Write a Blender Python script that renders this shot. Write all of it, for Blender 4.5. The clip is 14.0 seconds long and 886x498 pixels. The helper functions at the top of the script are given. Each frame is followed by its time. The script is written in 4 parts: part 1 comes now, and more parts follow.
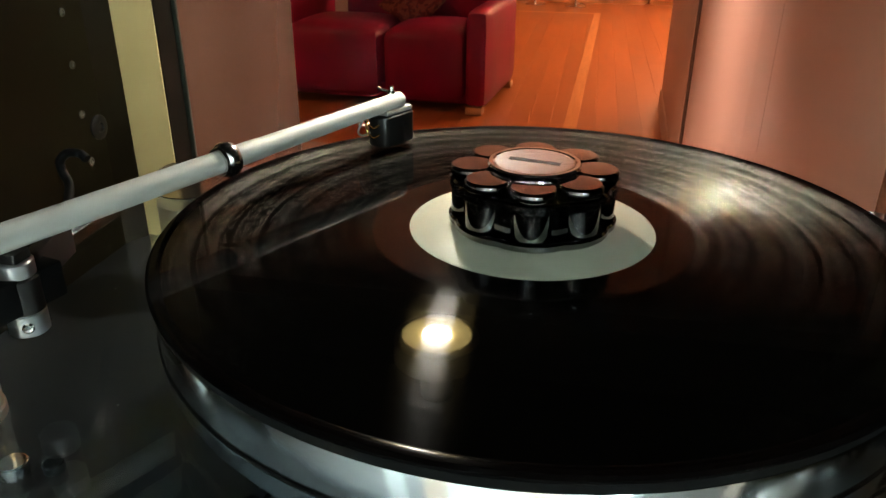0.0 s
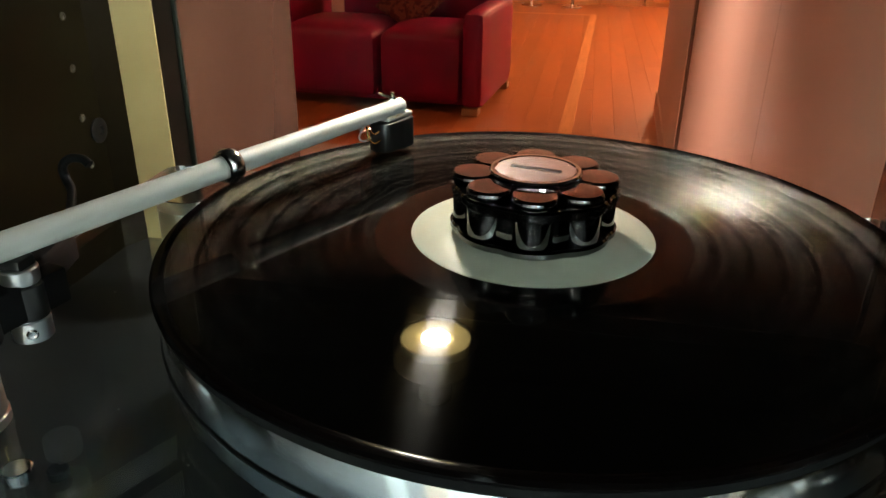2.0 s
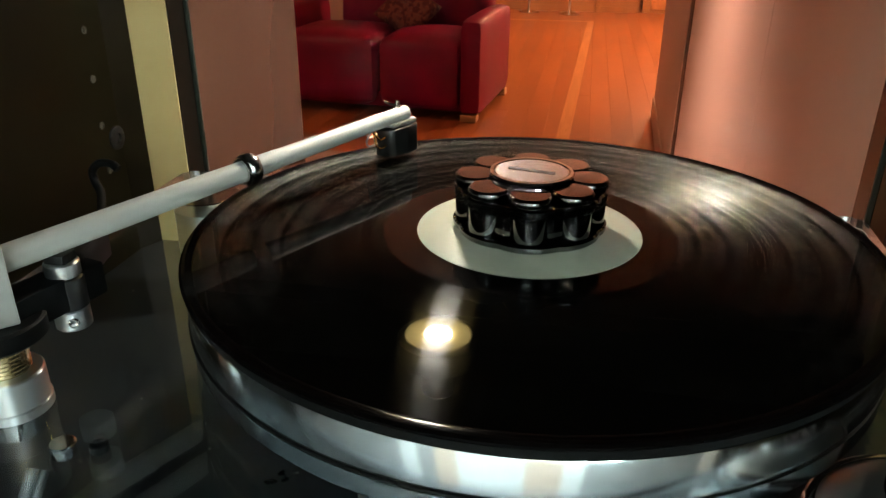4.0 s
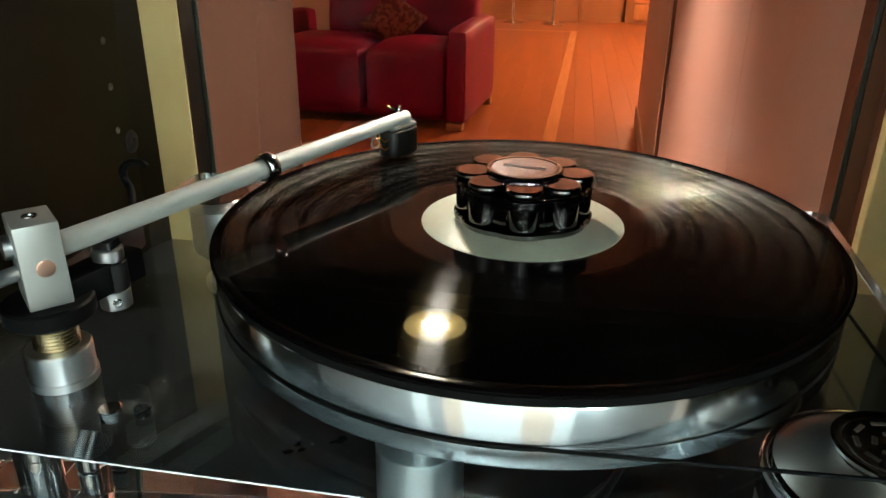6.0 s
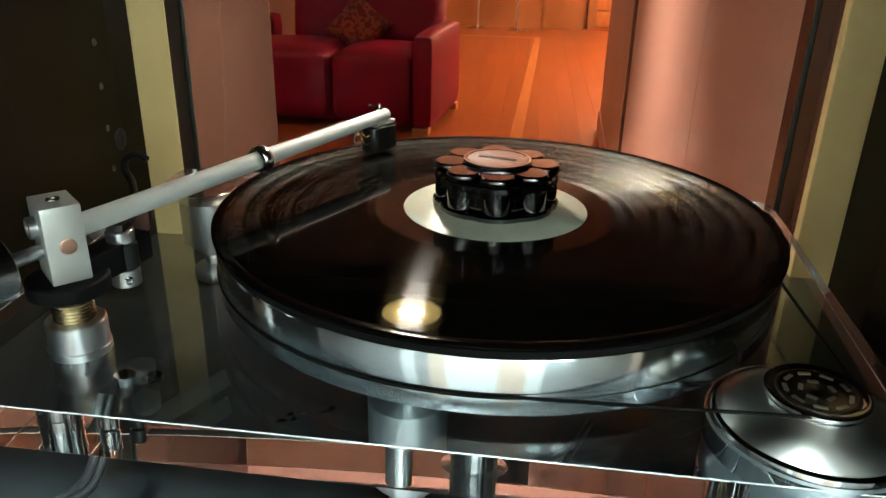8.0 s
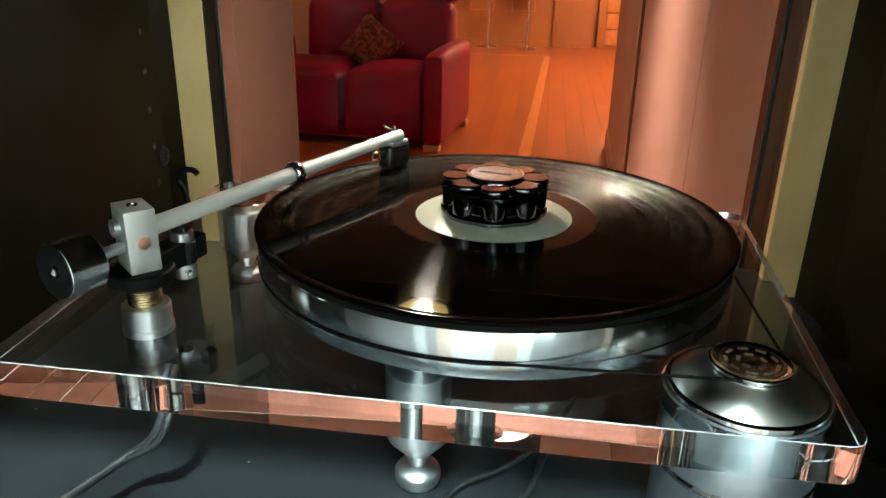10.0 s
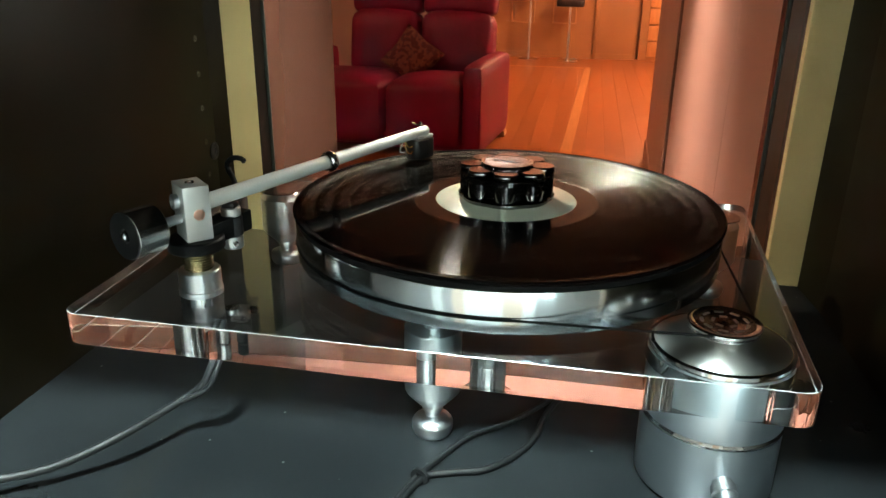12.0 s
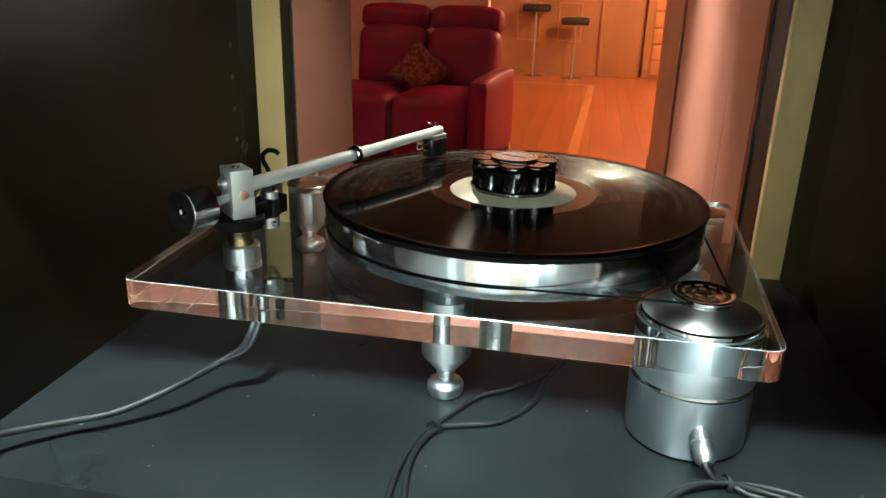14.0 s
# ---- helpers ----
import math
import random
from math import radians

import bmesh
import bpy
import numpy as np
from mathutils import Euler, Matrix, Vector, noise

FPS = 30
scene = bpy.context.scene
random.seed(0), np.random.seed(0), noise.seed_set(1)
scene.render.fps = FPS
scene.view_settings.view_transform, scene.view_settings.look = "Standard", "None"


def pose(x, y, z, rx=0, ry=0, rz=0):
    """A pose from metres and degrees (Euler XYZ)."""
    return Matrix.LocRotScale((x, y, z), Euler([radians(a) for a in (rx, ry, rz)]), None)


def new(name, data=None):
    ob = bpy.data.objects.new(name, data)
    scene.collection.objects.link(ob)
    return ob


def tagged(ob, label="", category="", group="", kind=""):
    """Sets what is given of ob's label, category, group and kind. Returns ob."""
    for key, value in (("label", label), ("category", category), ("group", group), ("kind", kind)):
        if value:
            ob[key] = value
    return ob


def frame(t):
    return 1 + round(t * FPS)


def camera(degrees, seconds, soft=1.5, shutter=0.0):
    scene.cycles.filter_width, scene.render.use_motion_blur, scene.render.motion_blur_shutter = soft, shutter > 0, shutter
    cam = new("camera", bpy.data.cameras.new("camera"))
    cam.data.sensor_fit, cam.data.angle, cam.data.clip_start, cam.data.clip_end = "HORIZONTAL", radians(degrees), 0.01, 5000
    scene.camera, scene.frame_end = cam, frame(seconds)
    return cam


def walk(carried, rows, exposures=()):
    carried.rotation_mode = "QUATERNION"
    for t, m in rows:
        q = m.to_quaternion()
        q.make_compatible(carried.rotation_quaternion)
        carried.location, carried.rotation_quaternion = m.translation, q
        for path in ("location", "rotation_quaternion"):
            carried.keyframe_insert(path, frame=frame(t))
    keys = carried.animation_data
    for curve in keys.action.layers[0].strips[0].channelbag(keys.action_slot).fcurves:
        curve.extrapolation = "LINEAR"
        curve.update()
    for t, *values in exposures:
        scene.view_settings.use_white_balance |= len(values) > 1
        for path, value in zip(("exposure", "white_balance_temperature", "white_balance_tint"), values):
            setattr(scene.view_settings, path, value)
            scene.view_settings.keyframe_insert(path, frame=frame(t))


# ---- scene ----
cam = camera(61.25, 14.0)
ROWS = [
    (0.0, 0.01865, -0.28708, 0.12169, 65.026, -0.315, 11.124),
    (0.5, 0.01881, -0.28587, 0.12095, 64.956, -0.166, 10.974),
    (1.0, 0.01758, -0.28524, 0.12033, 64.956, -0.281, 10.875),
    (1.5, 0.01864, -0.28642, 0.12314, 64.991, -0.447, 10.880),
    (2.0, 0.01639, -0.28837, 0.12476, 65.070, -0.610, 10.882),
    (2.5, 0.01774, -0.28928, 0.12160, 65.174, -0.283, 10.827),
    (3.0, 0.01818, -0.29545, 0.12439, 65.280, -0.342, 10.810),
    (5.5, 0.02019, -0.34122, 0.13641, 66.075, -0.441, 10.004),
    (6.0, 0.01761, -0.35078, 0.13725, 66.257, -0.563, 9.546),
    (6.5, 0.01582, -0.36475, 0.14053, 66.371, -0.839, 8.902),
    (7.0, 0.01610, -0.37336, 0.13992, 66.488, -0.926, 8.208),
    (7.5, 0.01744, -0.38114, 0.13981, 66.592, -1.210, 7.573),
    (8.0, 0.01584, -0.38917, 0.14112, 66.695, -1.251, 7.004),
    (10.5, 0.03421, -0.47176, 0.16202, 68.289, -0.925, 8.426),
    (11.0, 0.04183, -0.48403, 0.16215, 68.566, -0.680, 9.253),
    (11.5, 0.04289, -0.50128, 0.16273, 68.681, -0.613, 10.043),
    (12.0, 0.05088, -0.51375, 0.16020, 68.801, -0.619, 10.866),
    (12.5, 0.05797, -0.53121, 0.16064, 68.984, -0.721, 11.697),
    (13.0, 0.06998, -0.55347, 0.16174, 69.174, -0.869, 12.262),
    (13.5, 0.06982, -0.57387, 0.16381, 69.572, -1.117, 12.155),
    (14.0, 0.05503, -0.57944, 0.15939, 69.964, -1.377, 11.318),
]
walk(cam, [(t, pose(*p)) for t, *p in ROWS])

# ---- world and lights ----
world = bpy.data.worlds.new("world")
scene.world = world
world.use_nodes = True
world.node_tree.nodes["Background"].inputs[0].default_value = (0.02, 0.018, 0.016, 1)
world.node_tree.nodes["Background"].inputs[1].default_value = 0.1
PUCK_W = 320.0      # glow of the cabinet light's diffuser
COOL_W = 3250.0       # downlight and added wall globes of the listening room
WARM_W = 1850.0       # lounge's ceiling lamp, its added fill lamp and globes
scene.view_settings.exposure = 0.0
scene.cycles.max_bounces, scene.cycles.glossy_bounces, scene.cycles.transmission_bounces = 16, 12, 14

FLOOR_Z = -1.03
SHELF_Z = -0.1215
PLINTH_T, PLINTH_B = -0.0380, -0.0585


# ---- materials ----
def mat(name, color, rough=0.5, metal=0.0, spec=0.5, coat=0.0, trans=0.0, ior=1.45):
    m = bpy.data.materials.new(name)
    m.use_nodes = True
    b = m.node_tree.nodes["Principled BSDF"]
    b.inputs["Base Color"].default_value = (*color, 1)
    b.inputs["Roughness"].default_value = rough
    b.inputs["Metallic"].default_value = metal
    b.inputs["Specular IOR Level"].default_value = spec
    b.inputs["Coat Weight"].default_value = coat
    b.inputs["Transmission Weight"].default_value = trans
    b.inputs["IOR"].default_value = ior
    return m


def node(m, kind, **props):
    n = m.node_tree.nodes.new(kind)
    for k, v in props.items():
        setattr(n, k, v)
    return n


def wire(m, a, b):
    m.node_tree.links.new(a, b)


def bsdf(m):
    return m.node_tree.nodes["Principled BSDF"]


def coords(m, scale=(1, 1, 1), rot=(0, 0, 0)):
    tc = node(m, "ShaderNodeTexCoord")
    mp = node(m, "ShaderNodeMapping")
    mp.inputs["Scale"].default_value = scale
    mp.inputs["Rotation"].default_value = rot
    wire(m, tc.outputs["Object"], mp.inputs["Vector"])
    return mp.outputs["Vector"]


def mottle(m, c1, c2, scale, stretch=(1, 1, 1), detail=6.0, lo=0.35, hi=0.65):
    """Two tones of base colour over noise of that scale."""
    n = node(m, "ShaderNodeTexNoise")
    n.inputs["Scale"].default_value = scale
    n.inputs["Detail"].default_value = detail
    wire(m, coords(m, stretch), n.inputs["Vector"])
    r = node(m, "ShaderNodeValToRGB")
    r.color_ramp.elements[0].position, r.color_ramp.elements[1].position = lo, hi
    r.color_ramp.elements[0].color, r.color_ramp.elements[1].color = (*c1, 1), (*c2, 1)
    wire(m, n.outputs["Fac"], r.inputs["Fac"])
    wire(m, r.outputs["Color"], bsdf(m).inputs["Base Color"])
    return n, r


def rough_noise(m, lo, hi, scale, stretch=(1, 1, 1), detail=5.0):
    n = node(m, "ShaderNodeTexNoise")
    n.inputs["Scale"].default_value = scale
    n.inputs["Detail"].default_value = detail
    wire(m, coords(m, stretch), n.inputs["Vector"])
    r = node(m, "ShaderNodeMapRange")
    r.inputs["From Min"].default_value, r.inputs["From Max"].default_value = 0.3, 0.7
    r.inputs["To Min"].default_value, r.inputs["To Max"].default_value = lo, hi
    wire(m, n.outputs["Fac"], r.inputs["Value"])
    wire(m, r.outputs["Result"], bsdf(m).inputs["Roughness"])


def bump(m, scale, strength, distance=0.001, stretch=(1, 1, 1), detail=4.0):
    n = node(m, "ShaderNodeTexNoise")
    n.inputs["Scale"].default_value = scale
    n.inputs["Detail"].default_value = detail
    wire(m, coords(m, stretch), n.inputs["Vector"])
    b = node(m, "ShaderNodeBump")
    b.inputs["Strength"].default_value = strength
    b.inputs["Distance"].default_value = distance
    wire(m, n.outputs["Fac"], b.inputs["Height"])
    wire(m, b.outputs["Normal"], bsdf(m).inputs["Normal"])


def turned(m, rough, aniso=0.6):
    """Lathe-turned metal: fine circular tool marks round the object's z axis."""
    b = bsdf(m)
    t = node(m, "ShaderNodeTangent", direction_type="RADIAL", axis="Z")
    wire(m, t.outputs["Tangent"], b.inputs["Tangent"])
    b.inputs["Anisotropic"].default_value = aniso
    b.inputs["Anisotropic Rotation"].default_value = 0.25
    b.inputs["Roughness"].default_value = rough


M_SHELF = mat("black_laminate", (0.012, 0.013, 0.015), 0.32, spec=0.3)
mottle(M_SHELF, (0.0058, 0.0068, 0.0076), (0.0104, 0.0120, 0.0131), 9.0)
v_ = node(M_SHELF, "ShaderNodeTexVoronoi", feature="F1")
v_.inputs["Scale"].default_value = 42.0
wire(M_SHELF, coords(M_SHELF, (1, 1, 1)), v_.inputs["Vector"])
d_ = node(M_SHELF, "ShaderNodeMapRange")
d_.inputs["From Min"].default_value, d_.inputs["From Max"].default_value = 0.028, 0.045
d_.inputs["To Min"].default_value, d_.inputs["To Max"].default_value = 0.55, 0.0
wire(M_SHELF, v_.outputs["Distance"], d_.inputs["Value"])
k_ = node(M_SHELF, "ShaderNodeMix", data_type="RGBA")
wire(M_SHELF, d_.outputs["Result"], k_.inputs[0])
wire(M_SHELF, bsdf(M_SHELF).inputs["Base Color"].links[0].from_socket, k_.inputs[6])
k_.inputs[7].default_value = (0.30, 0.30, 0.28, 1)
wire(M_SHELF, k_.outputs[2], bsdf(M_SHELF).inputs["Base Color"])
rough_noise(M_SHELF, 0.26, 0.42, 14.0)
bump(M_SHELF, 900.0, 0.12, 0.0004)
M_WALL = mat("black_board", (0.006, 0.006, 0.004), 0.45, spec=0.12)
mottle(M_WALL, (0.0030, 0.0022, 0.0007), (0.0062, 0.0043, 0.0014), 6.0)
rough_noise(M_WALL, 0.34, 0.46, 9.0)
bump(M_WALL, 700.0, 0.1, 0.0004)
M_TAN = mat("tan_paint", (0.50, 0.40, 0.19), 0.55)
mottle(M_TAN, (0.49, 0.362, 0.150), (0.55, 0.41, 0.18), 12.0)
bump(M_TAN, 300.0, 0.08, 0.0005)
# reddish tint holds the orange light on the right window frame
M_DARKWOOD = mat("dark_wood", (0.05, 0.028, 0.016), 0.22)
mottle(M_DARKWOOD, (0.055, 0.022, 0.012), (0.12, 0.042, 0.02), 20.0, (1, 1, 0.05))
M_GASKET = mat("grey_green_gasket", (0.014, 0.018, 0.014), 0.45, spec=0.25)
M_GLASS = mat("window_glass", (0.98, 0.985, 0.97), 0.0, trans=1.0, ior=1.09)
M_ACRYL = mat("clear_acrylic", (0.90, 0.965, 0.975), 0.0, trans=1.0, ior=1.49)
# greyish white that paints the highlight lines on the polished slab edges
M_CHAMFER = mat("acrylic_chamfer_highlight", (0.48, 0.49, 0.49), 0.25, trans=0.6, ior=1.49)
M_ALU = mat("turned_aluminium", (0.68, 0.72, 0.74), 0.2, 1.0)
turned(M_ALU, 0.14, 0.95)
M_ALU_B = mat("blasted_aluminium", (0.56, 0.58, 0.60), 0.34, 1.0)
bump(M_ALU_B, 2500.0, 0.05, 0.0002)
M_ALU_S = mat("satin_turned_aluminium", (0.70, 0.72, 0.74), 0.3, 1.0)
turned(M_ALU_S, 0.32, 0.85)
M_ALU_FOOT = mat("foot_aluminium", (0.82, 0.84, 0.85), 0.2, 1.0)
turned(M_ALU_FOOT, 0.33, 0.75)
M_CAP_TOP = mat("polished_cap_top", (0.50, 0.47, 0.45), 0.16, 1.0)
M_CHROME = mat("bright_chrome", (0.75, 0.75, 0.76), 0.07, 1.0)
M_CWEIGHT = mat("satin_steel", (0.58, 0.57, 0.55), 0.2, 1.0)
M_SATIN = mat("silver_grey_paint", (0.43, 0.43, 0.40), 0.58, 0.1)
bump(M_SATIN, 1500.0, 0.04, 0.0002)
M_WHITE = mat("pale_anodised_aluminium", (0.50, 0.50, 0.475), 0.4, 0.55)
bump(M_WHITE, 1800.0, 0.05, 0.0002)
M_BLACK = mat("black_plastic", (0.006, 0.006, 0.006), 0.35)
bump(M_BLACK, 1200.0, 0.04, 0.0002)
M_GLOSS = mat("black_chrome", (0.13, 0.128, 0.13), 0.05, 1.0)
M_MATTE = mat("matt_black_metal", (0.008, 0.007, 0.007), 0.5, spec=0.2)
M_COPPER = mat("copper", (0.72, 0.42, 0.32), 0.3, 1.0)
M_BRASS = mat("brass_thread", (0.62, 0.52, 0.33), 0.25, 1.0)
M_GOLD = mat("gold_pins", (0.8, 0.55, 0.2), 0.2, 1.0)
M_RUBBER = mat("black_rubber", (0.003, 0.003, 0.003), 0.6, spec=0.1)
M_CABLE = mat("black_cable", (0.006, 0.0062, 0.0066), 0.5, spec=0.3)
M_LABEL = mat("cream_paper", (0.46, 0.47, 0.37), 0.3)
mottle(M_LABEL, (0.43, 0.44, 0.34), (0.49, 0.50, 0.40), 30.0)
M_BADGE = mat("brushed_badge", (0.68, 0.66, 0.68), 0.26, 1.0)
M_CAPS = mat("polished_cap", (0.36, 0.31, 0.33), 0.07, 1.0)
M_PULLEY = mat("pulley_top", (0.30, 0.25, 0.23), 0.3, 1.0)
turned(M_PULLEY, 0.26, 0.3)
M_SLOT = mat("milled_slot", (0.62, 0.58, 0.54), 0.3, 1.0)
bump(M_SLOT, 900.0, 0.1, 0.0003)
M_MOTOR = mat("bead_blasted_grey_aluminium", (0.40, 0.435, 0.465), 0.33, 1.0)
turned(M_MOTOR, 0.36, 0.55)
M_MOTOR_TOP = mat("dark_turned_top", (0.50, 0.49, 0.46), 0.25, 1.0)
turned(M_MOTOR_TOP, 0.38, 0.6)

# pressed vinyl: concentric grooves spread reflections along the radius
M_VINYL = mat("grooved_vinyl", (0.0012, 0.0011, 0.001), 0.2, spec=0.008)
b_ = bsdf(M_VINYL)
t_ = node(M_VINYL, "ShaderNodeTangent", direction_type="RADIAL", axis="Z")
wire(M_VINYL, t_.outputs["Tangent"], b_.inputs["Tangent"])
b_.inputs["Anisotropic"].default_value = 0.93
b_.inputs["Anisotropic Rotation"].default_value = 0.25
tc_ = node(M_VINYL, "ShaderNodeTexCoord")
sx_ = node(M_VINYL, "ShaderNodeSeparateXYZ")
wire(M_VINYL, tc_.outputs["Object"], sx_.inputs["Vector"])
cx_ = node(M_VINYL, "ShaderNodeCombineXYZ")
wire(M_VINYL, sx_.outputs["X"], cx_.inputs["X"])
wire(M_VINYL, sx_.outputs["Y"], cx_.inputs["Y"])
ln_ = node(M_VINYL, "ShaderNodeVectorMath", operation="LENGTH")
wire(M_VINYL, cx_.outputs["Vector"], ln_.inputs[0])
nz_ = node(M_VINYL, "ShaderNodeTexNoise", noise_dimensions="1D")
nz_.inputs["Scale"].default_value = 330.0
nz_.inputs["Detail"].default_value = 3.0
wire(M_VINYL, ln_.outputs["Value"], nz_.inputs["W"])
mr_ = node(M_VINYL, "ShaderNodeMapRange")
mr_.inputs["From Min"].default_value, mr_.inputs["From Max"].default_value = 0.3, 0.7
mr_.inputs["To Min"].default_value, mr_.inputs["To Max"].default_value = 0.09, 0.15
wire(M_VINYL, nz_.outputs["Fac"], mr_.inputs["Value"])
wire(M_VINYL, mr_.outputs["Result"], b_.inputs["Roughness"])
b_.inputs["Coat Weight"].default_value = 0.115
b_.inputs["Coat Roughness"].default_value = 0.012
# bright metal instead of vinyl, paints the glare onto the groove flanks
M_FLANK = mat("flank_glare_metal", (0.60, 0.61, 0.58), 0.29, 1.0)
M_WAX = mat("smooth_vinyl", (0.002, 0.0015, 0.0014), 0.12, spec=0.03)
M_RUNOUT = mat("plain_vinyl", (0.002, 0.0015, 0.0014), 0.06, spec=0.40)

M_LEATHER = mat("red_leather", (0.20, 0.002, 0.03), 0.45, spec=0.3)
mottle(M_LEATHER, (0.17, 0.0010, 0.026), (0.23, 0.0016, 0.038), 3.0)
bump(M_LEATHER, 45.0, 0.25, 0.004)
M_CUSHION = mat("patterned_cushion", (0.25, 0.09, 0.05), 0.85)
n_, r_ = mottle(M_CUSHION, (0.10, 0.014, 0.012), (0.19, 0.05, 0.028), 38.0, detail=1.0, lo=0.46, hi=0.52)
M_BOARD = mat("jarrah_boards", (0.30, 0.10, 0.035), 0.26)
n_, r_ = mottle(M_BOARD, (0.30, 0.090, 0.026), (0.39, 0.128, 0.038), 1.4, (0.8, 0.3, 1), detail=1.0, lo=0.25, hi=0.75)
oi_ = node(M_BOARD, "ShaderNodeObjectInfo")
hs_ = node(M_BOARD, "ShaderNodeHueSaturation")
mr_ = node(M_BOARD, "ShaderNodeMapRange")
mr_.inputs["To Min"].default_value, mr_.inputs["To Max"].default_value = 0.95, 1.06
wire(M_BOARD, oi_.outputs["Random"], mr_.inputs["Value"])
wire(M_BOARD, mr_.outputs["Result"], hs_.inputs["Value"])
wire(M_BOARD, r_.outputs["Color"], hs_.inputs["Color"])
wire(M_BOARD, hs_.outputs["Color"], bsdf(M_BOARD).inputs["Base Color"])
rough_noise(M_BOARD, 0.27, 0.31, 1.0, (1, 0.2, 1), 0.5)
M_INLAY = mat("pale_inlay_board", (0.56, 0.26, 0.09), 0.28)
mottle(M_INLAY, (0.50, 0.22, 0.075), (0.62, 0.30, 0.11), 4.0, (6, 0.6, 1))
M_CREAM = mat("cream_wall_paint", (0.66, 0.52, 0.43), 0.6)
mottle(M_CREAM, (0.63, 0.49, 0.40), (0.69, 0.55, 0.46), 1.6)
bump(M_CREAM, 220.0, 0.06, 0.001)
M_PINK_SHEET = mat("plinth_tint_pink", (0.38, 0.28, 0.24), 0.9)
mottle(M_PINK_SHEET, (0.33, 0.24, 0.21), (0.43, 0.315, 0.275), 3.0)
bump(M_PINK_SHEET, 260.0, 0.3, 0.003)
M_TRIM_SHADE = mat("trim_shade_brown", (0.10, 0.055, 0.035), 0.6)
# near-black copy of the frame's wood for its shaded left side
M_FRAME_SHADED = mat("shaded_dark_wood", (0.010, 0.008, 0.006), 0.4, spec=0.1)
mottle(M_FRAME_SHADED, (0.006, 0.005, 0.004), (0.014, 0.011, 0.008), 20.0, (1, 1, 0.05))
M_SIDE = mat("varnished_side", (0.2, 0.1, 0.07), 0.08)
mottle(M_SIDE, (0.075, 0.034, 0.023), (0.095, 0.045, 0.030), 2.0)
M_BOUNCE = mat("bounce_grey", (0.62, 0.66, 0.70), 0.7)
mottle(M_BOUNCE, (0.10, 0.11, 0.12), (0.14, 0.15, 0.165), 3.0)
M_BRIGHT = mat("rim_reflector_white", (0.78, 0.80, 0.82), 0.6)
mottle(M_BRIGHT, (0.75, 0.77, 0.79), (0.81, 0.83, 0.85), 2.0)
M_DIM = mat("rim_reflector_grey", (0.32, 0.33, 0.34), 0.6)
mottle(M_DIM, (0.30, 0.31, 0.32), (0.35, 0.36, 0.37), 2.0)
M_CEIL = mat("white_ceiling", (0.75, 0.73, 0.68), 0.8)
M_KITCHEN = mat("kitchen_panel", (0.36, 0.17, 0.06), 0.45)
mottle(M_KITCHEN, (0.31, 0.14, 0.05), (0.40, 0.19, 0.07), 2.0, (1, 1, 0.4))
M_SEAT = mat("black_seat", (0.02, 0.015, 0.015), 0.4)
M_FOOTWOOD = mat("pale_wood", (0.45, 0.27, 0.13), 0.45)


def glow(name, color, strength):
    m = bpy.data.materials.new(name)
    m.use_nodes = True
    b = m.node_tree.nodes["Principled BSDF"]
    b.inputs["Base Color"].default_value = (*color, 1)
    b.inputs["Emission Color"].default_value = (*color, 1)
    b.inputs["Emission Strength"].default_value = strength
    return m


# ---- mesh helpers ----
def finish(name, bm, material, smooth=True):
    bmesh.ops.recalc_face_normals(bm, faces=bm.faces)
    me = bpy.data.meshes.new(name)
    bm.to_mesh(me)
    bm.free()
    me.materials.append(material)
    if smooth:
        for p in me.polygons:
            p.use_smooth = True
        me.set_sharp_from_angle(angle=radians(38))
    return me


def part(name, bm, material, parent, label="", at=None, smooth=True):
    ob = new(name, finish(name, bm, material, smooth))
    if parent is not None:
        ob.parent = parent
        ob.matrix_parent_inverse = parent.matrix_basis.inverted()
    if at is not None:
        ob.matrix_basis = at
    if label:
        ob["label"] = label
    return ob


def empty(name, x=0.0, y=0.0, z=0.0, **tags):
    ob = new(name)
    ob.empty_display_size = 0.02
    ob.location = (x, y, z)
    ob.matrix_basis = Matrix.Translation((x, y, z))
    return tagged(ob, **tags)


def box(x0, x1, y0, y1, z0, z1, bevel=0.0, seg=2):
    bm = bmesh.new()
    bmesh.ops.create_cube(bm, size=1)
    for v in bm.verts:
        v.co = ((x0 + x1) / 2 + v.co.x * (x1 - x0), (y0 + y1) / 2 + v.co.y * (y1 - y0), (z0 + z1) / 2 + v.co.z * (z1 - z0))
    if bevel:
        bmesh.ops.bevel(bm, geom=bm.edges[:], offset=bevel, segments=seg, affect="EDGES", profile=0.5)
    return bm


def prism(pts, z0, z1, bevel=0.0, seg=2):
    """An upright prism over a plan outline."""
    bm = bmesh.new()
    lo = [bm.verts.new((x, y, z0)) for x, y in pts]
    hi = [bm.verts.new((x, y, z1)) for x, y in pts]
    bm.faces.new(lo[::-1])
    bm.faces.new(hi)
    for i in range(len(pts)):
        j = (i + 1) % len(pts)
        bm.faces.new((lo[i], lo[j], hi[j], hi[i]))
    if bevel:
        bmesh.ops.bevel(bm, geom=bm.edges[:], offset=bevel, segments=seg, affect="EDGES", profile=0.5)
    return bm


